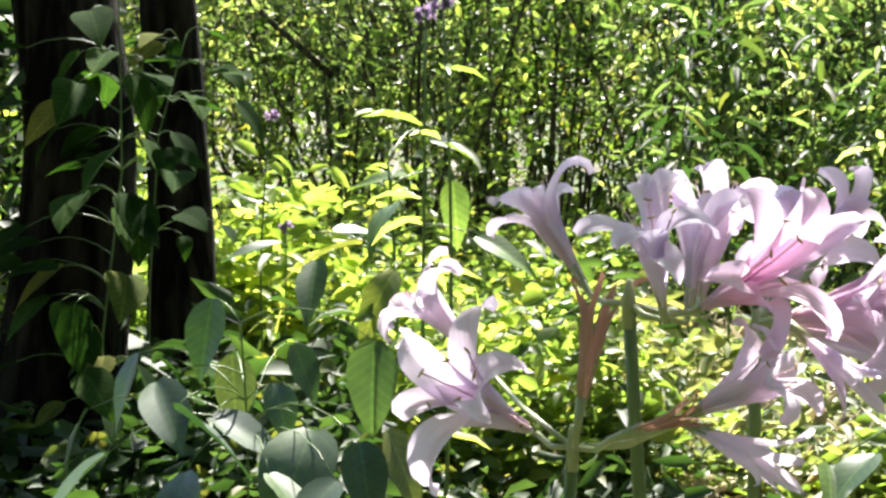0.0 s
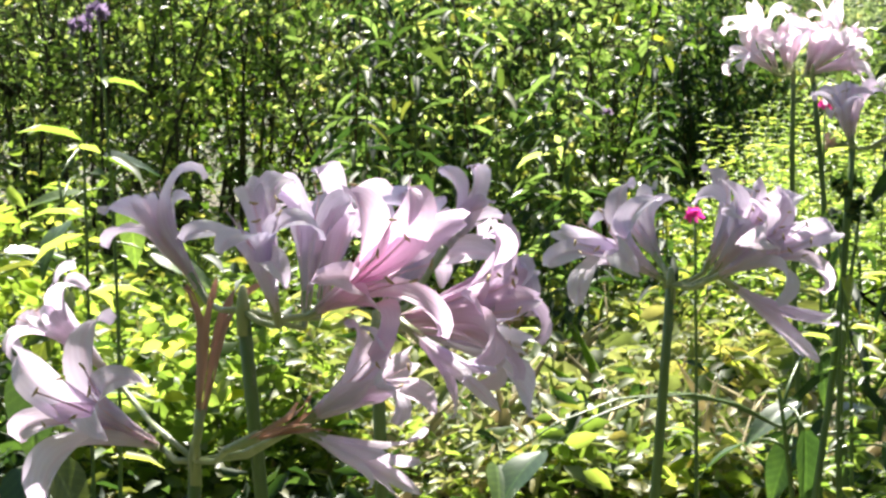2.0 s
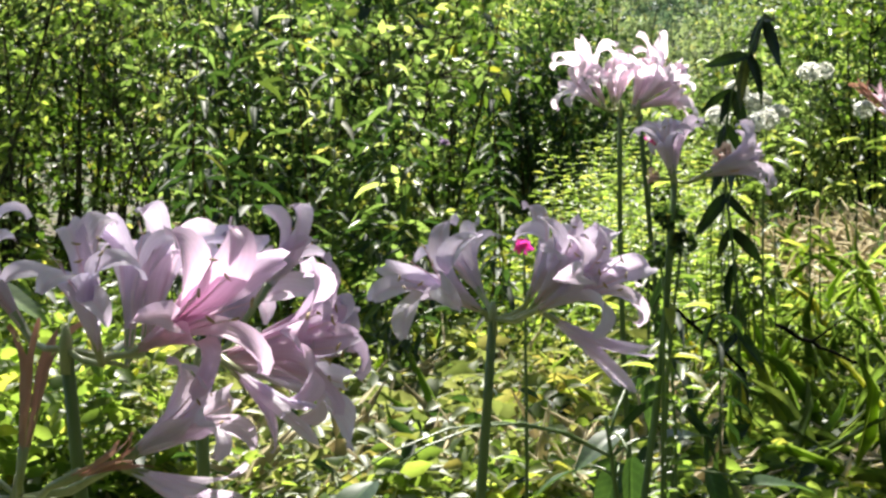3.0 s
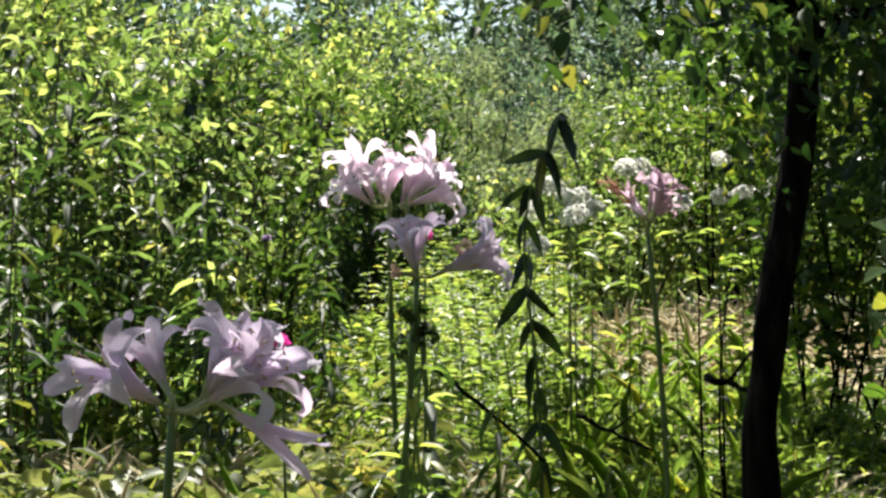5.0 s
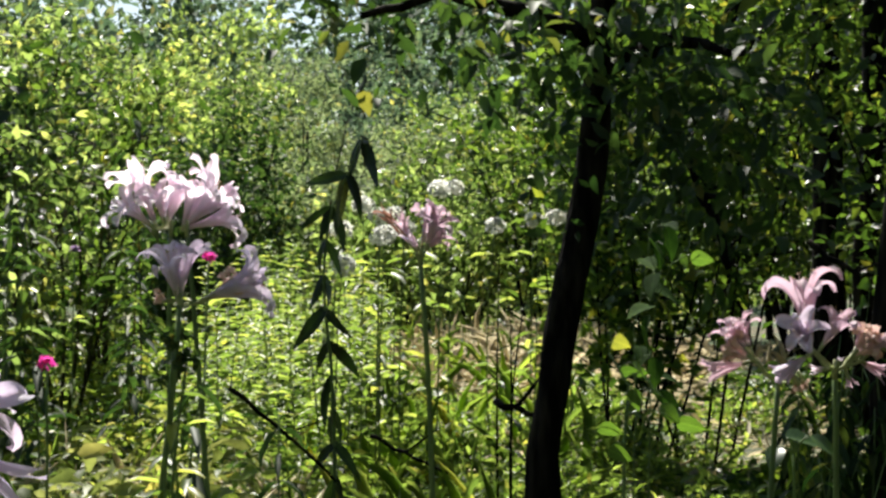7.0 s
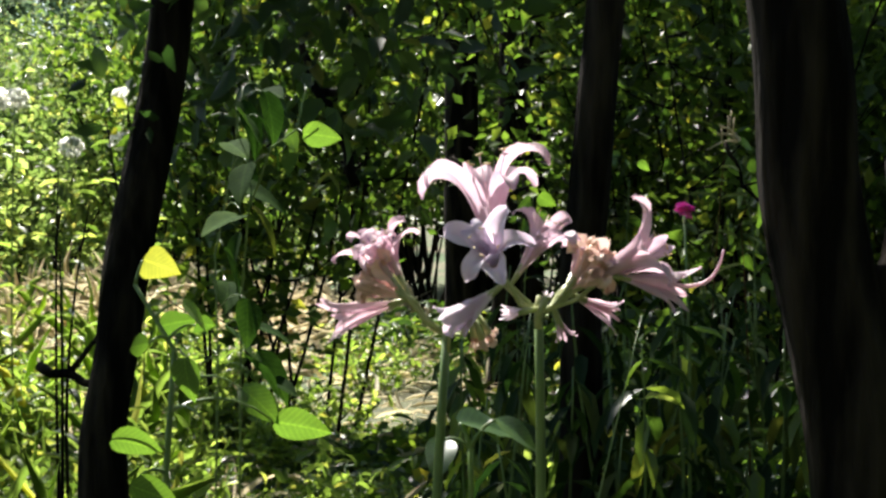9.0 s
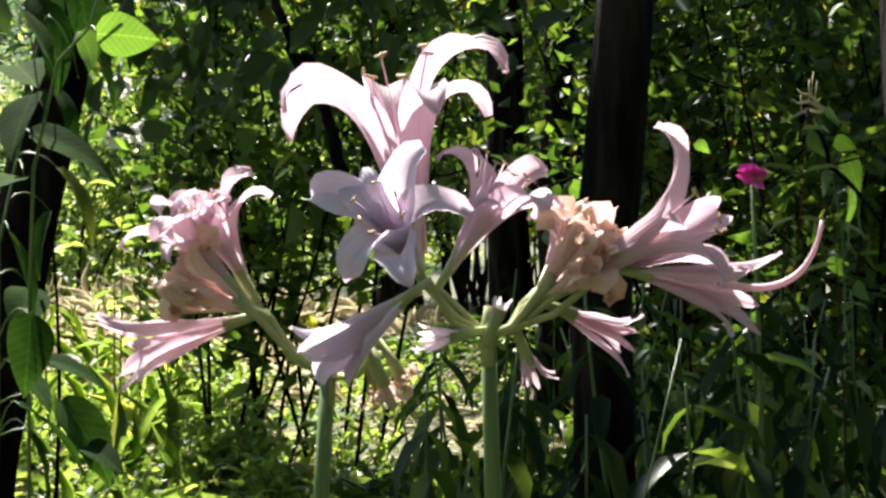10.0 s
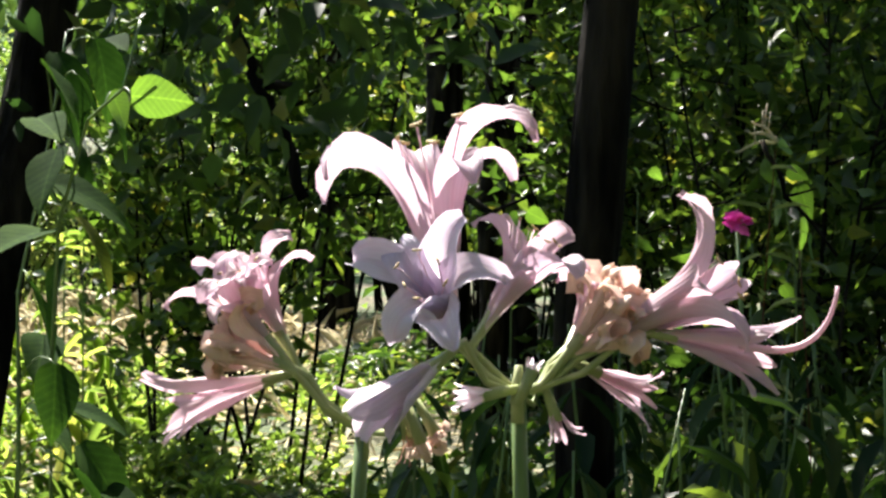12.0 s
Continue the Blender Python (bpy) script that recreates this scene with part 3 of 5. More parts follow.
def tree(name, label, foot, path, r0, r1, limbs, crown, mat, seed, bark=BARK, full=False):
    """A tree: a tapered, uneven trunk along path, limbs (path, r0, r1) and a crown of leaf clumps (centre, radius, count, leaf length)."""
    foot = Vector((foot[0], foot[1], base_z(foot[0], foot[1])))
    top = thing(name, foot, label, "tree" if name == "tree" else "bush" if name == "bush" else "shrub")
    pts = [Vector(p) - foot for p in path]
    fine = []
    for a, b in zip(pts, pts[1:]):
        fine += [a.lerp(b, i / 6) for i in range(6)]
    fine.append(pts[-1])
    n = len(fine)
    rad = [r0 + (r1 - r0) * (i / (n - 1)) for i in range(n)]
    rad[0] *= 1.35
    rad[1] *= 1.12
    v, f = tube(fine, rad, 14)
    part("trunk", mesh_from("trunk", ring_wobble(v, r0 * 0.35, 6 / (r0 * 25 + 0.3), seed), f, bark), top)
    for lp, a, b in limbs:
        lp = [Vector(p) - foot for p in lp]
        fine = []
        for p, q in zip(lp, lp[1:]):
            fine += [p.lerp(q, i / 4) + Vector(rng.normal(0, a * 0.25, 3)) * (1 if i else 0) for i in range(4)]
        fine.append(lp[-1])
        v, f = tube(fine, [a + (b - a) * i / (len(fine) - 1) for i in range(len(fine))], 7)
        part("limb", mesh_from("limb", v, f, bark), top)
    if crown:
        B, A, N, L, W = [], [], [], [], []
        for c, rr, count, ll in crown:
            c = np.array(c) - np.array(foot)
            rr = np.array(rr if hasattr(rr, "__len__") else (rr, rr, rr))
            # sprays: short twigs inside the clump, each with a handful of leaves
            k = max(1, count // 7)
            o = unit(k) * (rng.random((k, 1)) ** 0.45) * rr + c
            way = unit(k, -0.35)
            for j in range(7):
                p = o + way * ll * (j * 0.55) + rng.normal(0, ll * 0.25, (k, 3))
                d = way + unit(k) * 0.9
                B.append(p), A.append(d), N.append(unit(k, 1.1))
                s = ll * rng.uniform(0.6, 1.25, k)
                L.append(s), W.append(s * rng.uniform(0.4, 0.62, k))
        part("crown", leaf_mesh("crown", np.concatenate(B), np.concatenate(A), np.concatenate(N), np.concatenate(L), np.concatenate(W), mat, full), top)
        ob = top.children[-1]
        tagged(ob, kind="stuff")
    return top


ORIGIN = (-0.05, 0.0)


def polar(az, d):
    """A spot on the ground d metres from where the walk begins, az degrees to the right of +y."""
    return ORIGIN[0] + math.sin(radians(az)) * d, ORIGIN[1] + math.cos(radians(az)) * d


def shrub(label, x, y, height, spread, stems, leaves, size, mat, seed, slim=0.5, name="shrub", low=0.12, bark=TWIG, r0=0.008, full=False):
    """A shrub: thin stems from one foot that fork and lean out, with sprays of leaves along them."""
    r = random.Random(seed)
    foot = Vector((x, y, base_z(x, y)))
    top = thing(name, foot, label, "shrub", "thicket shrubs" if name == "shrub" else "")
    bits, spots, ways = [], [], []
    for k in range(stems):
        a, lean = r.uniform(0, 6.28), r.uniform(0.1, 1) * spread
        tip = Vector((math.cos(a) * lean, math.sin(a) * lean, height * r.uniform(0.7, 1.05)))
        start = Vector((math.cos(a), math.sin(a), 0)) * r.uniform(0, 0.12 * spread)
        path = bend(start, tip, (0.12 * spread * r.uniform(-1, 1), 0.12 * spread * r.uniform(-1, 1), 0.05 * height), 7)
        bits.append(tube(path, [r0 * (1 - 0.11 * i) for i in range(8)], 5))
        own = [bits.pop()]
        for i in range(2, 8):
            for _ in range(2):
                side = Vector((r.uniform(-1, 1), r.uniform(-1, 1), r.uniform(0.1, 0.9))).normalized() * height * r.uniform(0.08, 0.24)
                tw = bend(path[i], path[i] + side, (0, 0, -0.02 * height), 3)
                own.append(tube(tw, [0.0035, 0.0028, 0.002, 0.0012], 3))
                spots += tw
                ways += [side.normalized()] * 4
        spots += path[2:]
        ways += [Vector((0, 0, 1))] * 6
        v, f = join(own)
        part("stem", mesh_from("stem", v, f, bark), top)
    spots, ways = np.array(spots), np.array(ways)
    pick = rng.integers(0, len(spots), leaves)
    b = spots[pick] + rng.normal(0, size * 0.9, (leaves, 3))
    b[:, 2] = np.maximum(b[:, 2], low * height * rng.random(leaves))
    s = size * rng.uniform(0.55, 1.3, leaves)
    ob = part("foliage", leaf_mesh("foliage", b, ways[pick] + unit(leaves) * 1.1 + (0, 0, -0.25), unit(leaves, 0.9), s, s * slim * rng.uniform(0.8, 1.25, leaves), mat, full), top)
    tagged(ob, kind="stuff")
    return top


def stalk(name, label, category, x, y, height, leaf_len, pairs, mat, seed, droop=0.6, slim=0.26, lean=0.06, group="", stem_mat=STEM, radius=0.0032, top_z=0.0):
    """A weed with one upright stem and lance-shaped leaves in pairs; leaves are single parts when they are large."""
    r = random.Random(seed)
    foot = Vector((x, y, base_z(x, y)))
    top = thing(name, foot, label, category, group)
    tip = Vector((r.uniform(-1, 1) * lean * height, r.uniform(-1, 1) * lean * height, height))
    path = bend((0, 0, 0), tip, (r.uniform(-0.03, 0.03), r.uniform(-0.03, 0.03), 0), 9)
    v, f = tube(path, [radius * (1 - 0.08 * i) for i in range(10)], 6)
    part("stem", mesh_from("stem", v, f, stem_mat), top)
    B, A, N, L = [], [], [], []
    for k in range(pairs):
        s = 0.12 + 0.88 * (k + 0.5) / pairs
        p = Vector((0, 0, 0)).lerp(tip, s)
        q = path[min(9, int(s * 9))]
        p = Vector((q.x, q.y, p.z))
        a0 = k * 2.4 + r.uniform(-0.3, 0.3)
        for j in range(2 if r.random() < 0.85 else 1):
            a = a0 + math.pi * j
            B.append(p)
            A.append((math.cos(a), math.sin(a), r.uniform(0.5, 0.9) - droop * r.uniform(0.8, 1.8)))
            N.append((-0.2 * math.cos(a), -0.2 * math.sin(a), 1))
            L.append(leaf_len * r.uniform(0.65, 1.15) * (1 - 0.45 * max(0, s - 0.6)))
    L = np.array(L)
    part("foliage", leaf_mesh("foliage", np.array(B), np.array(A), np.array(N), L, L * slim, mat, True), top)
    tagged(top.children[-1], kind="stuff")
    return top, path


def big_leaf(name, length, width, mat, seed, fold=0.25, sag=0.5, rows=9, cols=7):
    """A broad ovate leaf lying along +x: veined, cupped, with a drooping tip."""
    r = random.Random(seed)
    verts, ph = [], r.random() * 6
    for i in range(rows):
        s = i / (rows - 1)
        w = width * math.sin(math.pi * min(1.0, s * 0.97 + 0.03) ** 0.72) ** 0.85 + 0.0008
        for j in range(cols):
            q = 2 * j / (cols - 1) - 1
            z = -sag * length * s * s * 0.5 + fold * w * abs(q) + 0.012 * math.sin(7 * s + ph + 2 * q) * (0.3 + abs(q)) - 0.10 * w * math.sin(s * 26) * abs(q) * 0.5
            verts.append((length * s - 0.1 * w * abs(q), q * w, z))
    faces = [(i * cols + j, i * cols + j + 1, (i + 1) * cols + j + 1, (i + 1) * cols + j) for i in range(rows - 1) for j in range(cols - 1)]
    return mesh_from(name, verts, faces, mat)


BROAD = [big_leaf("leaf", 1.0, w, LEAF_BROAD, k, f, s) for k, (w, f, s) in enumerate([(0.22, 0.3, 0.4), (0.25, 0.2, 0.7), (0.19, 0.35, 0.2), (0.23, 0.15, 0.95)])]
OVATE = [big_leaf("leaf", 1.0, w, LEAF_GLOSS, 30 + k, f, s) for k, (w, f, s) in enumerate([(0.27, 0.2, 0.4), (0.31, 0.14, 0.7), (0.25, 0.25, 0.2)])]
VINE = [big_leaf("leaf", 1.0, w, LEAF_BROAD, 10 + k, f, s) for k, (w, f, s) in enumerate([(0.30, 0.25, 0.5), (0.33, 0.15, 0.8), (0.27, 0.3, 0.3)])]
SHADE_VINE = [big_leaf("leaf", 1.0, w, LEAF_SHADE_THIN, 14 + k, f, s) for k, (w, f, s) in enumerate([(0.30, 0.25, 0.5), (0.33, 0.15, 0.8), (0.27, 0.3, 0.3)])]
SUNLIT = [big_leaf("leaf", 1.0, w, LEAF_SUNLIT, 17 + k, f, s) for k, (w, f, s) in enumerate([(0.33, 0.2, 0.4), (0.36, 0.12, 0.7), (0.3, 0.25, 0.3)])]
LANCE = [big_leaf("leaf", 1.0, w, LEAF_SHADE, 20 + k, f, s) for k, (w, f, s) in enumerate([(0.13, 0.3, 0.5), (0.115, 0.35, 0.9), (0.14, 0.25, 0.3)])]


def leafy_plant(name, label, category, foot, spots, meshes, seed, size, stem_mat=STEM, group="", radius=0.003, spine=None, roll=0):
    """A plant whose leaves can be told apart. spots: (leaf base, heading, pitch, length factor); each leaf hangs on its own stalk from the spine."""
    r = random.Random(seed)
    foot = Vector((foot[0], foot[1], base_z(foot[0], foot[1])))
    top = thing(name, foot, label, category, group)
    tops = [Vector(s[0]) - foot for s in spots]
    crown = sum(tops, Vector()) / len(tops)
    if spine is None:
        line = bend((0, 0, 0), (crown.x * 0.8, crown.y * 0.8, max(t.z for t in tops) * 0.95), (0.01, 0.01, 0), 14)
    else:
        pts = [Vector(p) - foot for p in spine]
        line = [a.lerp(b, i / 6)  for a, b in zip(pts, pts[1:]) for i in range(6)] + [pts[-1]]
    v, f = tube(line, [radius * (1.4 - 0.7 * i / len(line)) for i in range(len(line))], 6)
    part("stem", mesh_from("stem", v, f, stem_mat), top)
    for t, (p, az, pit, k) in zip(tops, spots):
        s = size * k
        root = min((q for q in line if q.z <= t.z + 0.01), key=lambda q: (q - t).length, default=line[0])
        m = Matrix.Translation(t) @ pose(0, 0, 0, 0, 0, 90 - az) @ pose(0, 0, 0, 0, -pit, 0) @ pose(0, 0, 0, r.uniform(-28, 28) + (roll if r.random() < 0.5 else -roll), 0, 0) @ Matrix.Diagonal((s, s, s, 1))
        lf = part("leaf", meshes[r.randrange(len(meshes))], top, "", m)
        v, f = tube(bend(root, t, (0, 0, 0.15 * (t - root).length), 5), [radius * (0.7 - 0.08 * i) for i in range(6)], 5)
        part("leaf_stalk", mesh_from("leaf_stalk", v, f, stem_mat), top)
    return top


def bloom(name, label, category, foot, head, mat, seed, radius, florets, floret, leaves=6, leaf_len=0.06, group=""):
    """A tall wildflower: stem, a few leaves and a rounded head of small florets."""
    r = random.Random(seed)
    head = Vector(head)
    foot = Vector((foot[0], foot[1], base_z(foot[0], foot[1])))
    top = thing(name, foot, label, category, group)
    h = head - foot
    path = bend((0, 0, 0), h, (r.uniform(-0.02, 0.02), r.uniform(-0.02, 0.02), 0), 8)
    v, f = tube(path, [0.003 - 0.0002 * i for i in range(9)], 6)
    part("stem", mesh_from("stem", v, f, STEM), top)
    n = florets
    o = unit(n, 0.5)
    c = o * radius * (0.75 + 0.25 * rng.random((n, 1))) * np.array((1, 1, 0.75)) + np.array(h)
    B, A, N = [], [], []
    for k in range(5):
        t = np.cross(o, unit(n))
        B.append(c)
        A.append(t / (np.linalg.norm(t, axis=1, keepdims=True) + 1e-6) + o * rng.uniform(0.1, 0.8, (n, 1)))
        N.append(o + rng.normal(0, 0.6, (n, 3)))
    k = 5 * n
    part("flower_head", leaf_mesh("flower_head", np.concatenate(B), np.concatenate(A), np.concatenate(N), floret * rng.uniform(0.7, 1.2, k), floret * rng.uniform(0.6, 0.9, k), mat), top)
    if leaves:
        s = rng.uniform(0.25, 0.92, leaves)
        a = rng.random(leaves) * 6.28
        ll = leaf_len * rng.uniform(0.7, 1.2, leaves)
        part("foliage", leaf_mesh("foliage", s[:, None] * np.array(h)[None], np.stack([np.cos(a), np.sin(a), rng.uniform(-0.4, 0.5, leaves)], 1), np.tile((0, 0, 1.0), (leaves, 1)), ll, ll * 0.3, LEAF_MEADOW, True), top)
    return top


STRAW_AT = (4.3, 6.4)
STRIP = (Vector((2.0, 2.5)), Vector((4.7, 7.1)))      # an open, sunlit strip of low growth that ends at the straw


def strip_gap(x, y):
    """How far a spot lies from the middle of the open strip."""
    a, b = STRIP
    k = min(1.0, max(0.0, (Vector((x, y)) - a).dot(b - a) / (b - a).length_squared))
    return (a.lerp(b, k) - Vector((x, y))).length


def shades_strip(x, y, *crowns):
    """Whether crowns of (height, radius) over this spot would take the sun from the strip."""
    return any(strip_gap(x - toward_sun.x / toward_sun.z * z, y - toward_sun.y / toward_sun.z * z) < w for z, w in crowns)


def patchy(x, y, scale=1.1):
    """How lush the growth is at a spot, 0 to 1, in patches."""
    if math.hypot((x - STRAW_AT[0]) / 0.6, (y - STRAW_AT[1]) / 1.0) < 1:
        return 0.0
    az, d = math.degrees(math.atan2(x - ORIGIN[0], y)), math.hypot(x, y)
    low = 0.4 if 11 < az < 25 and d < 4.3 else 1.0
    return low * min(1.0, max(0.0, 0.5 + 0.9 * noise.noise(Vector((x * scale, y * scale, 3.3))) + 0.35 * noise.noise(Vector((x * 3.1, y * 3.1, 7.7)))))


def undergrowth(name, label, count, where, height, size, mat, slim=0.5, per=12, up=0.25, bare=0.25):
    """Low plants that nobody could count: where() gives a spot; each plant has a few leaves up to its height, in lush and bare patches."""
    xy = []
    while len(xy) < count:
        x, y = where()
        if patchy(x, y) > bare * rng.uniform(0.5, 1.5):
            xy.append((x, y))
    lush = np.array([0.3 + 0.9 * patchy(x, y, 0.8) for x, y in xy])
    xy = np.array(xy)
    z0 = np.array([base_z(x, y) for x, y in xy])
    h = height * rng.uniform(0.35, 1.0, count) * lush
    h *= np.array([min(1.0, 0.16 + 0.84 * max(0.0, strip_gap(x, y) - 0.4) / 0.6) for x, y in xy])
    kind = np.array([0.55 + 0.95 * patchy(x + 40, y, 1.9) for x, y in xy]) * rng.uniform(0.8, 1.25, count)
    thin = slim * np.array([0.5 + 0.9 * patchy(x, y + 40, 1.6) for x, y in xy])
    B, A, N, L, W = [], [], [], [], []
    for j in range(per):
        s = rng.random(count)
        a = rng.random(count) * 6.28
        p = np.c_[xy + rng.normal(0, 0.022, (count, 2)) * (0.4 + s[:, None]), z0 + h * (0.12 + 0.88 * s)]
        ll = size * kind * rng.uniform(0.6, 1.25, count)
        B.append(p), A.append(np.stack([np.cos(a), np.sin(a), rng.uniform(-0.7, 0.5, count)], 1)), N.append(unit(count, 2.2 * up)), L.append(ll), W.append(ll * thin)
    me = leaf_mesh(name, np.concatenate(B), np.concatenate(A), np.concatenate(N), np.concatenate(L), np.concatenate(W), mat, full=size > 0.038)
    return tagged(new(name, me), label, "undergrowth", kind="stuff")


def grass(name, label, count, where, length, mat, width=0.006, flat=0.3):
    xy = np.array([where() for _ in range(count)])
    z0 = np.array([base_z(x, y) for x, y in xy])
    d = unit(count) * (1, 1, flat) + (0, 0, flat)
    L = length * rng.uniform(0.4, 1.2, count)
    me = leaf_mesh(name, np.c_[xy, z0 + 0.02 * rng.random(count)], d, unit(count, 1.0), L, width * rng.uniform(0.6, 1.3, count), mat, True)
    return tagged(new(name, me), label, "grass", kind="stuff")


def zone(az0, az1, d0, d1, power=1.0, shy=0.0):
    """Spots between two headings and distances; shy keeps bright growth that far off by the two trunks, standing in for
    shade there.
    """
    def pick():
        az, d = rng.uniform(az0, az1), d0 + (d1 - d0) * rng.random() ** power
        if az < 2:
            d = max(d, shy + 1.2 * rng.random()) if shy else d
        return polar(az, d)
    return pick


def twig(label, pts, r0, r1, name="twig", mat=BARK):
    """A bare stick along a few points, a little crooked."""
    pts = [Vector(q) for q in pts]
    top = thing(name, pts[0], label, "twig")
    line = [a.lerp(c, i / 4) - pts[0] for a, c in zip(pts, pts[1:]) for i in range(4)] + [pts[-1] - pts[0]]
    line = [q + Vector(rng.normal(0, r0 * 0.5, 3)) if 0 < i < len(line) - 1 else q for i, q in enumerate(line)]
    v, f = tube(line, [r0 + (r1 - r0) * i / (len(line) - 1) for i in range(len(line))], 7)
    part("stick", mesh_from("stick", v, f, mat), top)
    side = line[len(line) // 2]
    v, f = tube([side, side + (line[-1] - side) * 0.4 + Vector((0.03, 0, 0.06)) * min(1.0, r0 / 0.005)], [r1, r1 * 0.5], 5)
    part("side_twig", mesh_from("side_twig", v, f, mat), top)
    return top


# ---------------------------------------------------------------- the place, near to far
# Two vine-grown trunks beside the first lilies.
# The high limbs and crowns here are unseen, added to dapple the lilies.
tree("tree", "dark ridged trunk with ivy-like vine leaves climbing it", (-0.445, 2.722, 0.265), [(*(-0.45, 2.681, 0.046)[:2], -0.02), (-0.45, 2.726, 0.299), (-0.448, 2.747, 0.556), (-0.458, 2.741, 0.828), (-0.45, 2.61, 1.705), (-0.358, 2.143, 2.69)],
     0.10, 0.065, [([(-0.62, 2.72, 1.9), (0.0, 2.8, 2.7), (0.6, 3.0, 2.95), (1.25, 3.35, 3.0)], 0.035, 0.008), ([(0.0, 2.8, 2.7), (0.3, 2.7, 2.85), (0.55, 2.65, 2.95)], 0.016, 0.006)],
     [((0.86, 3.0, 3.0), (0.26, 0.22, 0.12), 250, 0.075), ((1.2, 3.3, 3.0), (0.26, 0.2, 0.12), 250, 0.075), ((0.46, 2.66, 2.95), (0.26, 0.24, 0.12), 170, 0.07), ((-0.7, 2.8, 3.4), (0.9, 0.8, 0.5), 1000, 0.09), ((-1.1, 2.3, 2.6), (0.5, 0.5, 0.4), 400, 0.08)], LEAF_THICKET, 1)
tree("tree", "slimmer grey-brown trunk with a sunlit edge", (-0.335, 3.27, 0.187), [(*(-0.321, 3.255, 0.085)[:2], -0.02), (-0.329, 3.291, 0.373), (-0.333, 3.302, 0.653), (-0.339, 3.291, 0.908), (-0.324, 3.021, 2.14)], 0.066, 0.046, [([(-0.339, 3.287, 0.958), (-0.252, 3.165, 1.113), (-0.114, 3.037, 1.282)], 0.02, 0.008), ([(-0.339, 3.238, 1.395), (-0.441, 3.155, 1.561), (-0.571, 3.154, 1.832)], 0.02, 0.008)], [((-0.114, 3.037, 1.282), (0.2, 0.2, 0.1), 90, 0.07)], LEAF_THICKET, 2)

def vine(label, centre_path, count, seed, size):
    r = random.Random(seed)
    foot = centre_path[0]
    spots = []
    for k in range(count):
        s = r.random() * (len(centre_path) - 1.001)
        i = int(s)
        p = Vector(centre_path[i]).lerp(Vector(centre_path[i + 1]), s - i)
        a = r.uniform(100, 330)
        p = p + Vector((math.sin(radians(a)), math.cos(radians(a)), 0)) * r.uniform(0.03, 0.14)
        spots.append((tuple(p), a + r.uniform(-40, 40), r.uniform(-60, 10), r.uniform(0.6, 1.2)))
    return leafy_plant("vine", label, "vine", foot, spots, SHADE_VINE, seed, size, radius=0.0016, spine=centre_path)


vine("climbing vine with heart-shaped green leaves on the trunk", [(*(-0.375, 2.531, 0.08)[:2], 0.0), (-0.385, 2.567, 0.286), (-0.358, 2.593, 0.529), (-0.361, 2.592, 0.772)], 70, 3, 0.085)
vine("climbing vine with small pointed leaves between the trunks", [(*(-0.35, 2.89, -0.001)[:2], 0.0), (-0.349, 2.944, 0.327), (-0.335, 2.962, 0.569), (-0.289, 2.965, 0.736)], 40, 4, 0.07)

r = random.Random(10)
for k, q in enumerate([(-0.626, 2.837, 0.338), (-0.765, 3.215, 0.297), (-0.695, 3.633, 0.252), (-0.713, 4.133, 0.197)]):
    shrub("dark leafy shrub in the shade of the trunks", q[0], q[1], r.uniform(0.9, 1.3), 0.25, 6, 900, 0.055, LEAF_WEED, 60 + k, 0.5, "shrub", 0.05, BARK, 0.005)

# Broad-leaved plants below them.
leafy_plant("broadleaf_plant", "broad ovate green leaves shining in the sun", "plant", (-0.17, 1.971, 0.179),
            [((-0.195, 1.916, 0.422), 200, -62, 1.1), ((-0.251, 1.864, 0.34), 160, -32, 1.2), ((-0.229, 1.81, 0.322), 115, -25, 1.3), ((-0.127, 1.901, 0.331), 160, -50, 0.8), ((-0.087, 1.794, 0.302), 205, -34, 1.5),
             ((-0.026, 1.795, 0.393), 190, -72, 1.15), ((-0.042, 1.738, 0.3), 165, -55, 1.0), ((-0.193, 1.855, 0.304), 95, -22, 1.1), ((-0.284, 2.02, 0.347), 230, -65, 1.1), ((-0.18, 2.059, 0.339), 150, -78, 1.1),
             ((-0.109, 2.102, 0.345), 120, -60, 0.9), ((-0.013, 1.786, 0.302), 110, -60, 1.1), ((-0.131, 1.745, 0.267), 140, -30, 1.1), ((-0.298, 1.813, 0.274), 230, -30, 1.4), ((-0.214, 1.753, 0.267), 200, -45, 1.2),
             ((-0.065, 1.688, 0.272), 230, -30, 1.0), ((-0.335, 1.97, 0.292), 240, -55, 1.2)], OVATE, 5, 0.086, radius=0.0015)
leafy_plant("broadleaf_plant", "yellow-green pointed leaves catching the sun", "plant", (0.05, 2.792, 0.164),
            [((0.05, 2.828, 0.467), 220, -20, 1.0), ((-0.004, 2.825, 0.404), 260, -5, 1.2), ((-0.076, 2.757, 0.383), 190, -40, 1.2), ((0.043, 2.684, 0.373), 230, -40, 1.2), ((0.151, 2.958, 0.497), 160, -70, 1.0),
             ((0.123, 3.098, 0.559), 80, -10, 1.0), ((0.084, 3.098, 0.5), 280, -10, 1.0), ((-0.046, 2.962, 0.411), 80, 0, 1.1), ((0.176, 2.814, 0.415), 120, -20, 1.1), ((-0.131, 2.961, 0.392), 250, -10, 1.0)], BROAD, 6, 0.11)
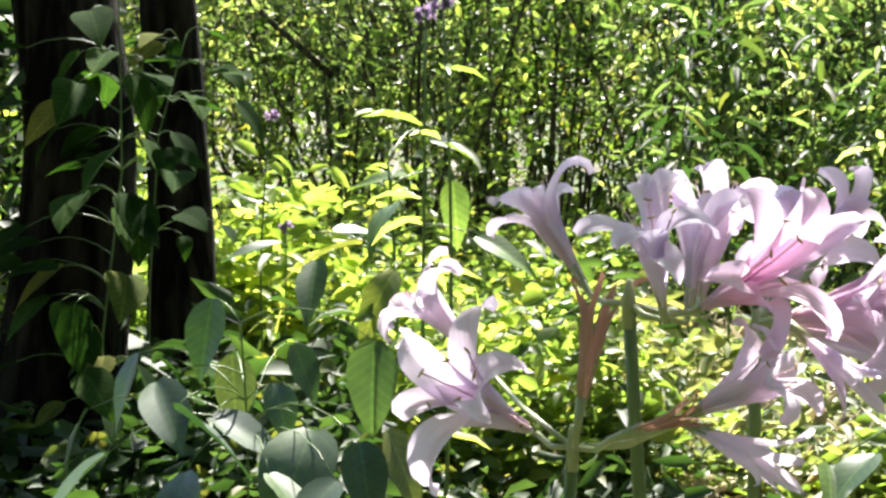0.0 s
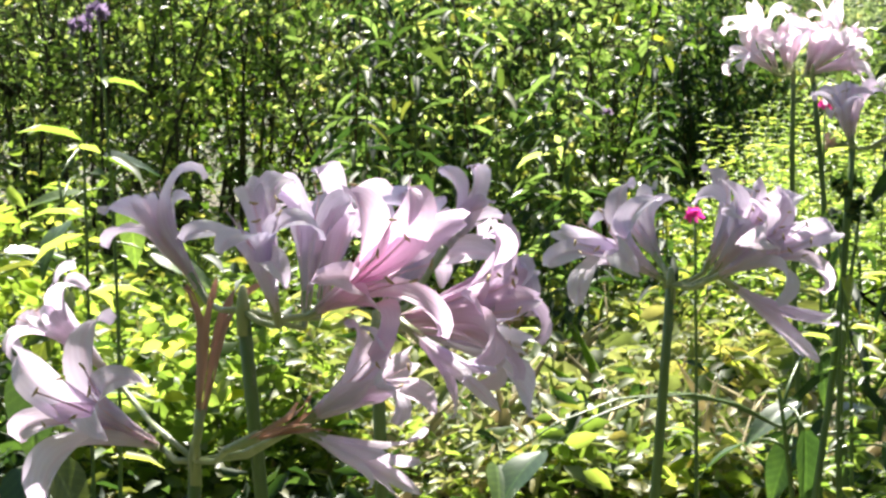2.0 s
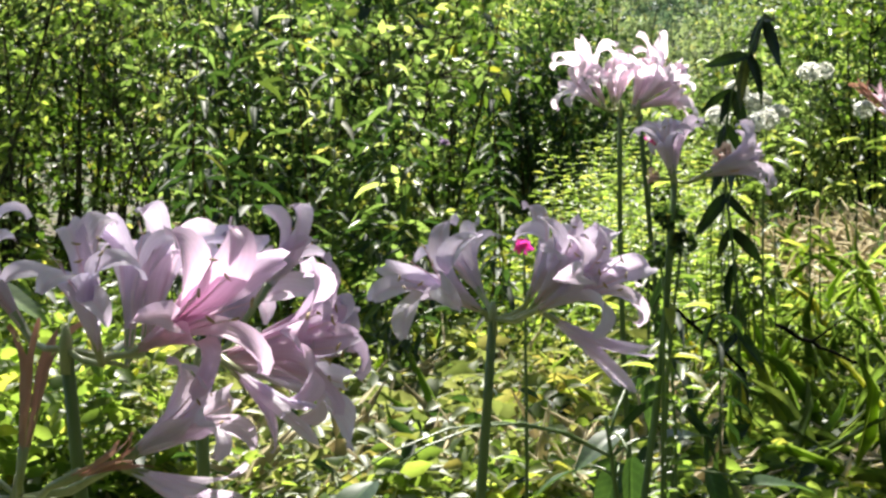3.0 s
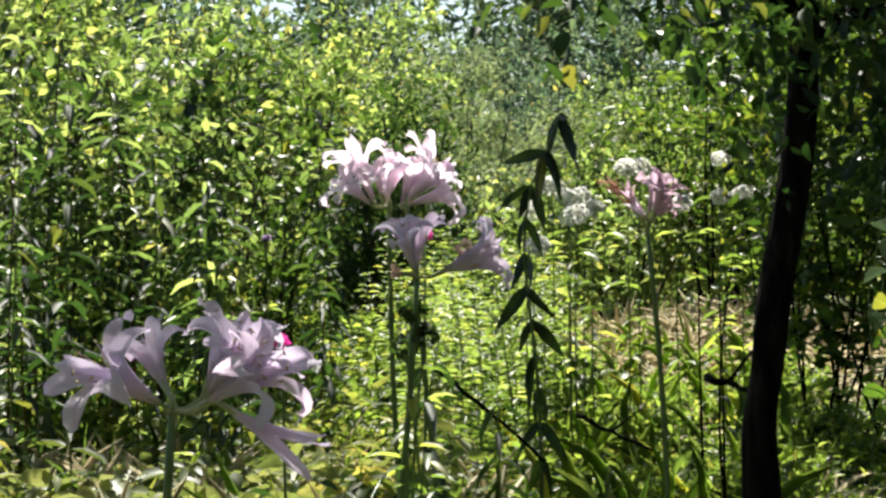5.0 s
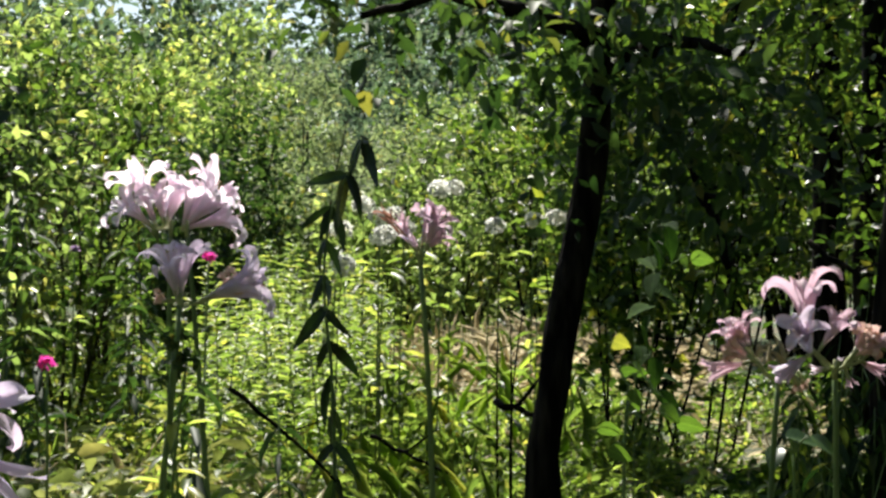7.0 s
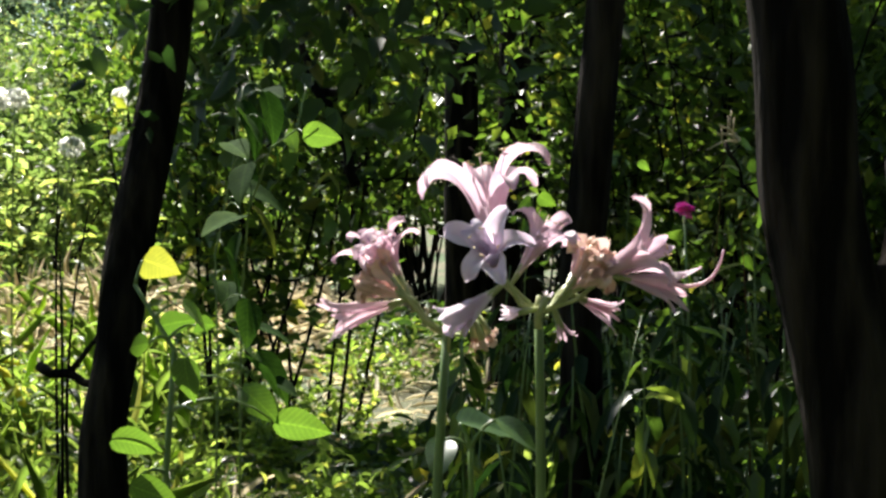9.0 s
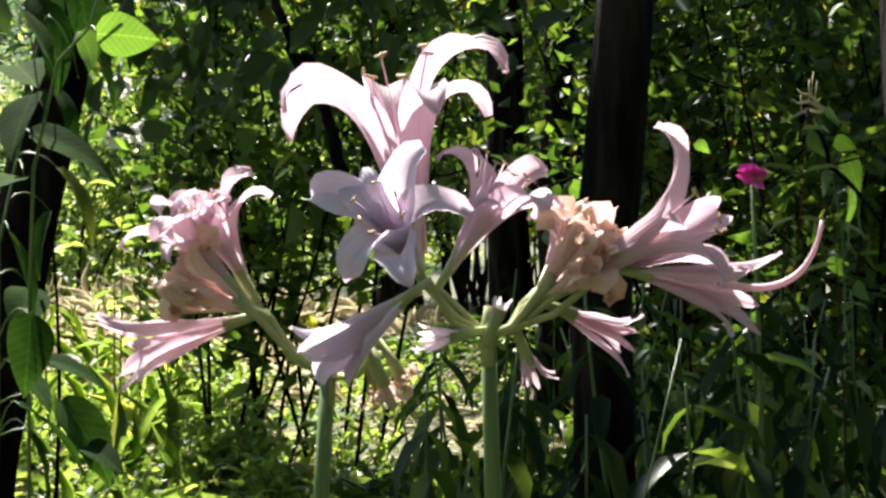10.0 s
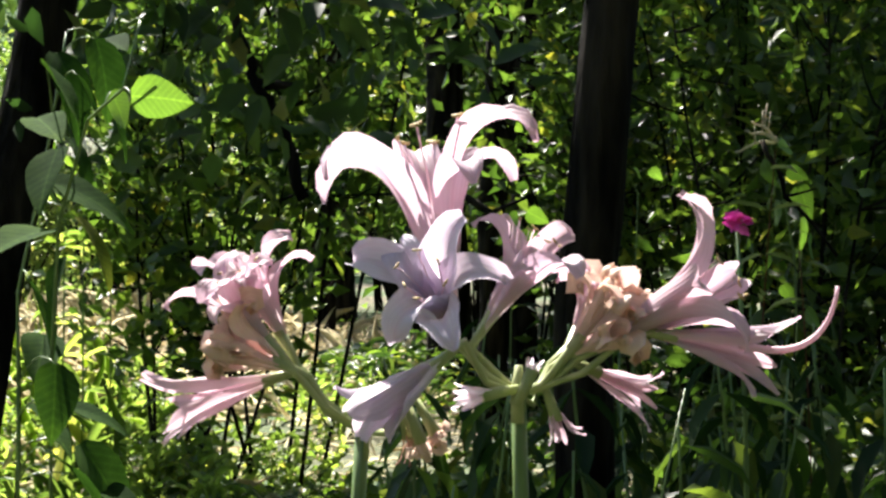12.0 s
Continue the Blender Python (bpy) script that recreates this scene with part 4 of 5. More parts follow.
leafy_plant("broadleaf_plant", "broad light green leaves at the foot of the lily stems", "plant", (0.8, 1.793, 0.138),
            [((0.809, 1.828, 0.305), 255, -20, 1.0), ((0.762, 1.714, 0.295), 185, -80, 1.2), ((0.854, 1.804, 0.293), 60, 10, 1.1), ((0.826, 1.878, 0.256), 250, -60, 1.0), ((0.89, 1.779, 0.263), 170, -60, 1.0),
             ((0.76, 1.842, 0.26), 270, -10, 0.9), ((0.932, 1.752, 0.246), 90, 0, 1.0), ((0.468, 1.698, 0.293), 240, -20, 1.1), ((0.423, 1.708, 0.282), 190, -30, 1.0), ((0.888, 1.932, 0.345), 190, -70, 0.8)], BROAD, 7, 0.085)

# Weeds with hanging leaves.
r = random.Random(11)
for k in range(26):
    az, d = r.uniform(10, 21), r.uniform(3.9, 5.4)
    x, y = polar(az, d)
    stalk("weed", "tall dark weed with drooping lance-shaped leaves" if k % 5 else "tall green weed with drooping lance-shaped leaves", "weed", x, y, r.uniform(0.65, 1.2), 0.105, 17, LEAF_WEED if k % 5 else LEAF_THICKET, 200 + k, 0.75, 0.26, 0.08, "tall weeds", RED_TWIG if k % 4 == 0 else STEM)
nodes = [(1.676, 3.056, 0.864), (1.652, 3.072, 0.791), (1.626, 3.087, 0.723), (1.616, 3.093, 0.656), (1.612, 3.094, 0.588), (1.615, 3.091, 0.52), (1.621, 3.084, 0.452), (1.626, 3.077, 0.384), (1.628, 3.07, 0.317), (1.627, 3.062, 0.249), (1.625, 3.054, 0.183)]
hang = [(q, 120 + 180 * side + r.uniform(-35, 35), r.uniform(-78, -42), r.uniform(0.75, 1.15)) for q in nodes for side in (0, 1)]
hang += [(nodes[0], 200, -10, 0.6), (nodes[1], 300, -12, 1.0), (nodes[2], 290, -25, 0.9)]
leafy_plant("weed", "dark weed with long hanging leaves in pairs, standing alone", "weed", (1.621, 3.048, 0.127), hang, LANCE, 301, 0.094, group="tall weeds", roll=60, spine=[(*(1.621, 3.048, 0.127)[:2], 0.0)] + nodes[::-1])
for k, (top_p, ht) in enumerate([((0.901, 1.871, 0.511), 0.9), ((1.196, 2.323, 0.394), 0.9)]):
    x, y = top_p[:2]
    stalk("weed", "dark weed with long hanging leaves in pairs", "weed", x, y, top_p[2] - base_z(x, y), 0.095, 9, LEAF_WEED, 300 + k, 1.15, 0.2, 0.02, "tall weeds")

# The clearing: leafy sunlit stalks and white flower heads.
r = random.Random(12)
for k in range(70):
    az, d = r.uniform(24, 34.5), r.uniform(4.4, 7.5)
    x, y = polar(az, d)
    if strip_gap(x, y) < 0.7:
        x, y = polar(az - 6, d)
    stalk("wildflower_stalk", "sunlit yellow-green leafy stalk", "weed", x, y, r.uniform(0.4, 0.66), 0.055, 30, LEAF_MEADOW, 400 + k, 0.35, 0.3, 0.1, "leafy stalks")
for k, p in enumerate([(2.146, 4.029, 0.743), (2.281, 4.209, 0.716), (2.42, 4.396, 0.723), (2.281, 4.051, 0.683), (2.156, 3.947, 0.662), (2.785, 4.446, 0.698), (3.037, 4.629, 0.839), (3.013, 4.471, 0.727), (3.103, 4.507, 0.751), (3.032, 4.635, 0.721), (2.496, 4.263, 0.798), (2.569, 4.314, 0.804), (2.001, 3.856, 0.677), (1.898, 3.62, 0.594), (2.049, 3.703, 0.667)]):
    bloom("white_wildflower", "tall wildflower with a rounded white head", "wildflower", p, p, WHITE_BLOOM, 500 + k, 0.028, 60, 0.013, 10, 0.08, "white flowers")
for k, p in enumerate([(0.713, 1.897, 0.513), (1.052, 2.261, 0.633), (1.88, 1.622, 0.591)]):
    bloom("magenta_wildflower", "small bright magenta flower on a thin stem", "wildflower", p, p, MAGENTA_BLOOM, 540 + k, 0.005, 6, 0.009 if k == 2 else 0.01, 4, 0.05, "magenta flowers")
for k, p in enumerate([(0.06, 2.043, 0.749), (0.041, 2.045, 0.734), (-0.154, 3.241, 0.599), (1.473, 4.365, 0.616), (-0.128, 3.233, 0.399)]):
    bloom("purple_wildflower", "thistle-like purple flower on a grey-brown head", "wildflower", p, p, PURPLE_BLOOM, 550 + k, 0.008, 9, 0.011, 8, 0.07, "purple flowers")

for k, p in enumerate([(0.8, 1.698, 0.555), (0.813, 1.692, 0.527), (0.8, 1.72, 0.513)]):
    bloom("seeding_weed", "dark bristly seed head on a brown stem among the lily stems", "wildflower", p, p, LEAF_WEED, 570 + k, 0.011, 16, 0.012, 14, 0.045, "dark seed heads")

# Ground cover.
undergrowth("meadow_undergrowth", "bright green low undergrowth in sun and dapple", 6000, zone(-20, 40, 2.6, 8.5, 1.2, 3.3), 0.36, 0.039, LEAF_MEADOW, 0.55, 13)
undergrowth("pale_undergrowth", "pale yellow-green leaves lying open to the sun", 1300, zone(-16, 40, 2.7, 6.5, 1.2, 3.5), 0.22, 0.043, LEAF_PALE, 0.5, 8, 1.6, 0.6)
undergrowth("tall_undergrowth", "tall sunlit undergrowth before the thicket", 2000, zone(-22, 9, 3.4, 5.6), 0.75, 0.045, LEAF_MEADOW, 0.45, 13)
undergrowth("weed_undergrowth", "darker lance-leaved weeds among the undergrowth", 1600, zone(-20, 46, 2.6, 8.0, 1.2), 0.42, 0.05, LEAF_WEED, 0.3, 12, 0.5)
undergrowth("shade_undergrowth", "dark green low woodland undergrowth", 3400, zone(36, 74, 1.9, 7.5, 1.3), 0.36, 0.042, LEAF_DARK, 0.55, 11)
# Shade beside the trunks is put into the dark leaf colour of these plants.
undergrowth("trunk_undergrowth", "leafy plants coloured dark to stand for shade by the trunks", 700, zone(-20, 1, 2.1, 3.6), 0.3, 0.05, LEAF_WEED, 0.6, 11)
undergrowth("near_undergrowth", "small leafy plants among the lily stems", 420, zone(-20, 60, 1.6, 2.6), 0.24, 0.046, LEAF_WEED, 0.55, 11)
grass("meadow_grass", "thin green and yellow grass blades", 5000, zone(-20, 36, 3.3, 8), 0.24, LEAF_MEADOW, 0.005, 0.7)
sx, sy = STRAW_AT
grass("dry_grass", "patch of pale dry straw lying flat", 20000, lambda: (sx + rng.normal(0, 0.42), sy + rng.normal(0, 0.6)), 0.22, STRAW, 0.005, 0.12)
grass("litter", "scattered dead grass and twigs on the floor", 6000, zone(-15, 60, 2.6, 6.5), 0.12, STRAW, 0.003, 0.2)

grass("dry_stalks", "yellow dry stalks and stems on the sunlit floor", 7500, zone(9, 27, 2.7, 4.6), 0.2, STRAW, 0.005, 0.35)
undergrowth("pale_seedlings", "yellow-green seedlings on the sunlit floor", 1100, zone(9, 26, 2.6, 4.6), 0.4, 0.042, LEAF_PALE, 0.45, 8, 0.6, 0.0)

# Thicket behind the lilies.
r = random.Random(13)
for k in range(40):
    az = -22 + 42 * (k + r.random()) / 40
    d = r.uniform(5.2, 8.4)
    x, y = polar(az, d)
    # From az 9 on, the thicket's deep shade is put into darker leaf colours.
    kind = r.random()
    size = r.uniform(0.03, 0.058)
    shrub("thin-stemmed thicket shrub with small green leaves" if size < 0.046 else "thicket shrub with larger pointed green leaves", x, y, r.uniform(1.3, 2.2) if az < 9 else r.uniform(1.0, 1.3), 0.62, 6, int(1050 * (0.052 / size) ** 1.5), size,
          LEAF_THICKET if kind < (0.6 if az < 9 else 0.25) else LEAF_MEADOW if kind < (0.8 if az < 9 else 0.25) else LEAF_DARK if kind < 0.7 or az < 9 else LEAF_WEED, 600 + k, r.uniform(0.38, 0.66), full=True)
for k in range(12):
    az, d = -26 + 40 * (k + r.random()) / 12, r.uniform(9, 12)
    x, y = polar(az, d)
    # Below az 6 the pale leaf colour stands for sunlight beyond the thicket.
    shrub("leafy bush behind the thicket", x, y, r.uniform(1.9, 2.8), 1.0, 8, 2600, 0.09, LEAF_PALE if az < 6 else LEAF_THICKET, 660 + k, 0.5, "bush", 0.05, TWIG, 0.015)
fx, fy = (0.577, 6.578, 0.396)[:2]
tree("tree", "slender dark forked sapling in the thicket", (fx, fy), [(fx, fy, -0.02), (0.573, 6.579, 0.396), (0.529, 6.587, 0.636), (0.528, 6.58, 0.957), (0.519, 6.448, 1.673)], 0.04, 0.022,
     [([(0.54, 6.586, 0.636), (0.394, 6.537, 0.812), (0.29, 6.416, 1.029), (0.214, 6.405, 1.226)], 0.018, 0.009), ([(0.233, 6.196, 0.668), (0.087, 6.188, 1.053)], 0.012, 0.008), ([(0.001, 5.851, 0.687), (-0.362, 5.832, 1.01)], 0.012, 0.007)],
     [((fx, fy, 2.5), 0.8, 1500, 0.05)], LEAF_THICKET, 20, TWIG)

# Bushes across the clearing.
def mound_bush(label, x, y, width, height, mat, seed, leaf, count):
    """A rounded bush: short stems and a dome of overlapping leafy clumps of uneven size."""
    r = random.Random(seed)
    foot = base_z(x, y)
    clumps = [((x, y, foot + 0.4 * height), (0.42 * width, 0.42 * width, 0.4 * height), count // 4, leaf)]
    for k in range(11):
        a, up = 2.4 * k + r.uniform(-0.5, 0.5), (0.15 + 0.85 * k / 10) * height * r.uniform(0.85, 1.0)
        out = 0.46 * width * math.sqrt(max(0.05, 1 - (up / height) ** 2)) * r.uniform(0.7, 1.15)
        size = width * r.uniform(0.14, 0.26)
        clumps.append(((x + out * math.cos(a), y + out * math.sin(a), foot + up - 0.6 * size), (size, size, 0.75 * size), count // 15, leaf))
    limbs = [([(x, y, foot), (x + 0.15 * width * math.cos(2.1 * k), y + 0.15 * width * math.sin(2.1 * k), foot + 0.4 * height), (x + 0.3 * width * math.cos(2.1 * k), y + 0.3 * width * math.sin(2.1 * k), foot + 0.8 * height)], 0.012, 0.005) for k in range(3)]
    return tree("bush", label, (x, y), [(x, y, foot), (x + 0.02, y, foot + 0.4 * height), (x, y, foot + 0.75 * height)], 0.02, 0.008, limbs, clumps, mat, seed, TWIG)


r = random.Random(14)
for k in range(7):
    az, d = 12 + 8 * (k + r.random()) / 7, r.uniform(9, 14)
    x, y = polar(az, d)
    shrub("grey-green bush across the clearing", x, y, r.uniform(1.1, 1.7), 1.0, 9, 4200, 0.06, LEAF_THICKET, 700 + k, 0.45, "bush", 0.05, TWIG, 0.02)
for k in range(5):
    az, d = 12 + 9 * (k + r.random()) / 5, r.uniform(17, 26)
    x, y = polar(az, d)
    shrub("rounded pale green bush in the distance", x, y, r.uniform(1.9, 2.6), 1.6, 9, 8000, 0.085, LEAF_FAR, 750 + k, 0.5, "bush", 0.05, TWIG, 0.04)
# Sort 3 adds dark bushes in place of the shadow inside the thicket.
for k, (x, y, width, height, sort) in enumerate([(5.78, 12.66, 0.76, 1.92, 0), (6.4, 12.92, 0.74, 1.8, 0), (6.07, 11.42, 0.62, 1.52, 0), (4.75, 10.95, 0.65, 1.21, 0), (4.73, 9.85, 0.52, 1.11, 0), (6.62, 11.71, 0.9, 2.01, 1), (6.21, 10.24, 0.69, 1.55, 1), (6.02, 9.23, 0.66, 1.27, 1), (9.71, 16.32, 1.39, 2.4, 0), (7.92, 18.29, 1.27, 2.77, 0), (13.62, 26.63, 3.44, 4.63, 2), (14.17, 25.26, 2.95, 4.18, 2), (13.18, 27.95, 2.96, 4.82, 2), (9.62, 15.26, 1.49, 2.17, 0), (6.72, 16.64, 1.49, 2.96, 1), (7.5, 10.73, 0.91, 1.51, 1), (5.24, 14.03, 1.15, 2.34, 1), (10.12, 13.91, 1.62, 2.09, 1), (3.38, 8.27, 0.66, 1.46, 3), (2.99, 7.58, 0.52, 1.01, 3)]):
    mound_bush(("rounded pale grey-green bush across the clearing", "leafy yellow-green bush across the clearing", "dark bluish-green tree-like bush in the distance", "added dark bush standing for the thicket's shadowed core")[sort], x, y, width * 1.5, height + 0.02, (LEAF_FAR, LEAF_THICKET, LEAF_TREELINE, LEAF_WEED)[sort], 760 + k, 0.05 if math.hypot(x, y) < 16 else 0.09, 5200)
for k in range(20):
    az, d = -25 + 100 * (k + r.random()) / 20, r.uniform(42, 58)
    x, y = polar(az, d)
    h = r.uniform(11, 15) * (0.45 if abs(az - 17.0) < 2.6 else 0.63 if abs(az - 16.4) < 4.4 else 0.8 if az < 30 else 1.0)
    tree("tree", "distant woodland tree with a full crown", (x, y), [(x, y, -0.1), (x + 0.3, y, h * 0.5), (x, y, h * 0.85)], 0.25, 0.08, [],
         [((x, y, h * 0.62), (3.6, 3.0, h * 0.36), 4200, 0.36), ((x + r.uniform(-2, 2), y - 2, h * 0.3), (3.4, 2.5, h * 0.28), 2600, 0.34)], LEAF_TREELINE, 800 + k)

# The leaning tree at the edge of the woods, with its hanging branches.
# Limbs and crowns near 3 m are added out of view to shade the ground.
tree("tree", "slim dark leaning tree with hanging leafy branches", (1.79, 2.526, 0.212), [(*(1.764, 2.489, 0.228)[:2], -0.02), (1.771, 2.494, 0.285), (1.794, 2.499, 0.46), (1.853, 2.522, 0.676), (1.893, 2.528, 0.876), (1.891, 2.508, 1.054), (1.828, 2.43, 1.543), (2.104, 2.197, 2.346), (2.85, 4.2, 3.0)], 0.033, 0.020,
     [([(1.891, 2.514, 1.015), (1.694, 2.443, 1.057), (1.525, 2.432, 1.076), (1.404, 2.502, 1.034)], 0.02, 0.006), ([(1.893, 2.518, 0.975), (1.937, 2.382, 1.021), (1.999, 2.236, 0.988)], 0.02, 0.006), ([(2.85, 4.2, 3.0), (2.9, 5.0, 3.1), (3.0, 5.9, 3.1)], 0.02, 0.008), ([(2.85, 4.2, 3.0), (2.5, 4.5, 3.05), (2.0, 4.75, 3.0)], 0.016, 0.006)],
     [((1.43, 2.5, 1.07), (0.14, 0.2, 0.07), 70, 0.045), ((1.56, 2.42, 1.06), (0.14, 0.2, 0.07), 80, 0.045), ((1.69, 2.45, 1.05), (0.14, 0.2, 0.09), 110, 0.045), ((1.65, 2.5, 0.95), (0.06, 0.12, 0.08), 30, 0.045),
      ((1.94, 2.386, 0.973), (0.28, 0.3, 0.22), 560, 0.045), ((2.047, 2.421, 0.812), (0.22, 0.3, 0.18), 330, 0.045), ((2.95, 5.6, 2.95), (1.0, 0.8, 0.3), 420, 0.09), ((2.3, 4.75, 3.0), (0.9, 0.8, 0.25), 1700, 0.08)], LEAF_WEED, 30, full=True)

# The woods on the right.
# SHADE_TOP carries an unseen limb and crown, added to shade the weeds.
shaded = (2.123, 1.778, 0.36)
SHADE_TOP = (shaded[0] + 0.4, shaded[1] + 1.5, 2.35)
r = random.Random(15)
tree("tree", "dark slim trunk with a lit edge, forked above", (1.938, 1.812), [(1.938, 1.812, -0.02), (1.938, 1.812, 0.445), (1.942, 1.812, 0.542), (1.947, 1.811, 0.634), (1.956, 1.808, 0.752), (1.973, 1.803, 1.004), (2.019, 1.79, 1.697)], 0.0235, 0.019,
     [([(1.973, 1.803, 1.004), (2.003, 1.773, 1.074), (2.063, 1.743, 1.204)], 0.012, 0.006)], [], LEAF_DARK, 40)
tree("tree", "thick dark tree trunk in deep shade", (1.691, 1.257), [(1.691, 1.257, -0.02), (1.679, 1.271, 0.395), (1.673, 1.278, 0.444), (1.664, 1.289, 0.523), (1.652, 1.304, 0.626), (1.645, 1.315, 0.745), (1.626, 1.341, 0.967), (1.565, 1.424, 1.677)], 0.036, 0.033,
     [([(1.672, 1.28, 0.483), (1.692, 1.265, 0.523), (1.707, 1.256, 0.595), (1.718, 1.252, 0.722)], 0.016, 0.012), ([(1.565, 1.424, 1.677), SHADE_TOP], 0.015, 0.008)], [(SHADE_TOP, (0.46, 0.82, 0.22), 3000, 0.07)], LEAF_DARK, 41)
for k in range(16):
    h = r.uniform(5, 7)
    for attempt in range(60):
        x, y = polar(39 + 36 * (k + r.random()) / 16, r.uniform(5.4, 9.5))
        if strip_gap(x, y) > 0.9 and not shades_strip(x, y, (2.6, 0.9), (h * 0.75, 1.1)):
            break
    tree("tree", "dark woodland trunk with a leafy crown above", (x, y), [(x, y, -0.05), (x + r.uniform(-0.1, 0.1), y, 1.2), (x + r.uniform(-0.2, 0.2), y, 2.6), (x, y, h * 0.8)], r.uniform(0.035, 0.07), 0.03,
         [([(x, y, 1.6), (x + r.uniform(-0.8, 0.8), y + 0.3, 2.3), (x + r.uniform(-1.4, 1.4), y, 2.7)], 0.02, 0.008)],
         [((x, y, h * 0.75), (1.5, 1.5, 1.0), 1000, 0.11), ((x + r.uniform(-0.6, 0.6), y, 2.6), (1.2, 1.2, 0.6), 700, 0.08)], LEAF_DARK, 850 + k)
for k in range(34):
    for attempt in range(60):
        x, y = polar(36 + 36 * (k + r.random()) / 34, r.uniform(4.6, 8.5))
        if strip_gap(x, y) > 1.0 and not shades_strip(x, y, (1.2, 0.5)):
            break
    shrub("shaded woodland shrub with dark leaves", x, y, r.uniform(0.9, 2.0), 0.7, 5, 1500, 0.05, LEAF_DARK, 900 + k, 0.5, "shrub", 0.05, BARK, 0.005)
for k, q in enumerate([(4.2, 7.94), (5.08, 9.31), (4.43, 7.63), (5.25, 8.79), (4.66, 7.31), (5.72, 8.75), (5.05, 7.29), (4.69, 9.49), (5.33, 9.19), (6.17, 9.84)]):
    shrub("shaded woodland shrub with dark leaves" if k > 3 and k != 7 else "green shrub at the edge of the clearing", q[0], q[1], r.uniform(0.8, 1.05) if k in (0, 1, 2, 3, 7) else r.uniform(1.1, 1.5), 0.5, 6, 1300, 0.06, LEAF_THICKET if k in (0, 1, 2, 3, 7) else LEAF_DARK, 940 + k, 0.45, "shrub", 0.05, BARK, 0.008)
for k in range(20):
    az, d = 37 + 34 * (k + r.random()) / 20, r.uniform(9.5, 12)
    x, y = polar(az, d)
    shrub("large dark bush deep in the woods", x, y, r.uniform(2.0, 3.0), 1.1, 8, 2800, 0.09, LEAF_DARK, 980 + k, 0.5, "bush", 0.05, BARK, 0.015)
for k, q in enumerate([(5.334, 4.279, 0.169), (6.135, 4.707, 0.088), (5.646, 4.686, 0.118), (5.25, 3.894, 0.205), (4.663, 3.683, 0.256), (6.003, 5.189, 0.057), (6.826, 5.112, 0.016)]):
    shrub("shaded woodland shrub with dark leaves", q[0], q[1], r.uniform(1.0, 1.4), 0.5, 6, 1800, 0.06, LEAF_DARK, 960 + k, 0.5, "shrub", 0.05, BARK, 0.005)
for k, q in enumerate([(2.19, 3.39), (3.48, 4.85), (2.39, 3.31), (2.65, 4.34), (2.95, 4.95), (2.87, 3.94), (2.99, 3.99), (3.75, 4.5), (2.85, 3.62), (3.07, 4.77), (2.77, 2.8), (2.55, 3.84), (3.61, 5.06), (3.22, 3.99), (2.56, 3.01), (2.44, 4.14)]):
    shrub("low leafy plant standing in a patch of sun", q[0], q[1], r.uniform(0.09, 0.15), 0.16, 6, 300, 0.034, LEAF_MEADOW, 1300 + k, 0.4, "shrub", 0.05, STEM, 0.003, True)

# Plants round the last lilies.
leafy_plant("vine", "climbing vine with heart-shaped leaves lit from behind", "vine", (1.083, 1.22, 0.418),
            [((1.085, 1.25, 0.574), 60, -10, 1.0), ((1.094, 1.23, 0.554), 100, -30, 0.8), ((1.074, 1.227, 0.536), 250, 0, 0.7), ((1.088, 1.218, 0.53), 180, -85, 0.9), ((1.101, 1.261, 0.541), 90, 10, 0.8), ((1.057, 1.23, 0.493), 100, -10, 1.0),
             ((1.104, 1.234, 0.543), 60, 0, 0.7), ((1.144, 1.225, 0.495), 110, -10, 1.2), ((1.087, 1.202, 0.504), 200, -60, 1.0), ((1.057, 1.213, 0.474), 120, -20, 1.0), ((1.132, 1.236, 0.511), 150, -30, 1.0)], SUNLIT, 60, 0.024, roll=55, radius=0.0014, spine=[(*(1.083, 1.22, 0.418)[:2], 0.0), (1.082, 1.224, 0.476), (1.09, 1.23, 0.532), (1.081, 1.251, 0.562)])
leafy_plant("vine", "thin vine with a leaf glowing in the sun", "vine", (1.501, 1.751, 0.371),
            [((1.437, 1.609, 0.649), 125, 0, 0.85), ((1.445, 1.641, 0.653), 150, -60, 0.6)], SUNLIT, 61, 0.034, roll=70, radius=0.0008, spine=[(1.455, 1.717, 0.0), (1.455, 1.717, 0.518), (1.449, 1.699, 0.59), (1.441, 1.656, 0.64), (1.439, 1.62, 0.653), (1.451, 1.625, 0.686)])
rl = random.Random(63)
hang = [(1.475, 1.752, 0.68), (1.494, 1.743, 0.688), (1.461, 1.703, 0.665), (1.466, 1.755, 0.645), (1.472, 1.751, 0.61), (1.484, 1.744, 0.592), (1.447, 1.705, 0.586), (1.446, 1.696, 0.519), (1.454, 1.743, 0.494), (1.451, 1.689, 0.497), (1.477, 1.727, 0.473), (1.438, 1.69, 0.476), (1.521, 1.785, 0.692), (1.505, 1.792, 0.637), (1.46, 1.751, 0.558), (1.489, 1.789, 0.527), (1.517, 1.787, 0.671), (1.452, 1.706, 0.627), (1.501, 1.789, 0.569), (1.445, 1.711, 0.671), (1.441, 1.685, 0.462), (1.482, 1.72, 0.452)]
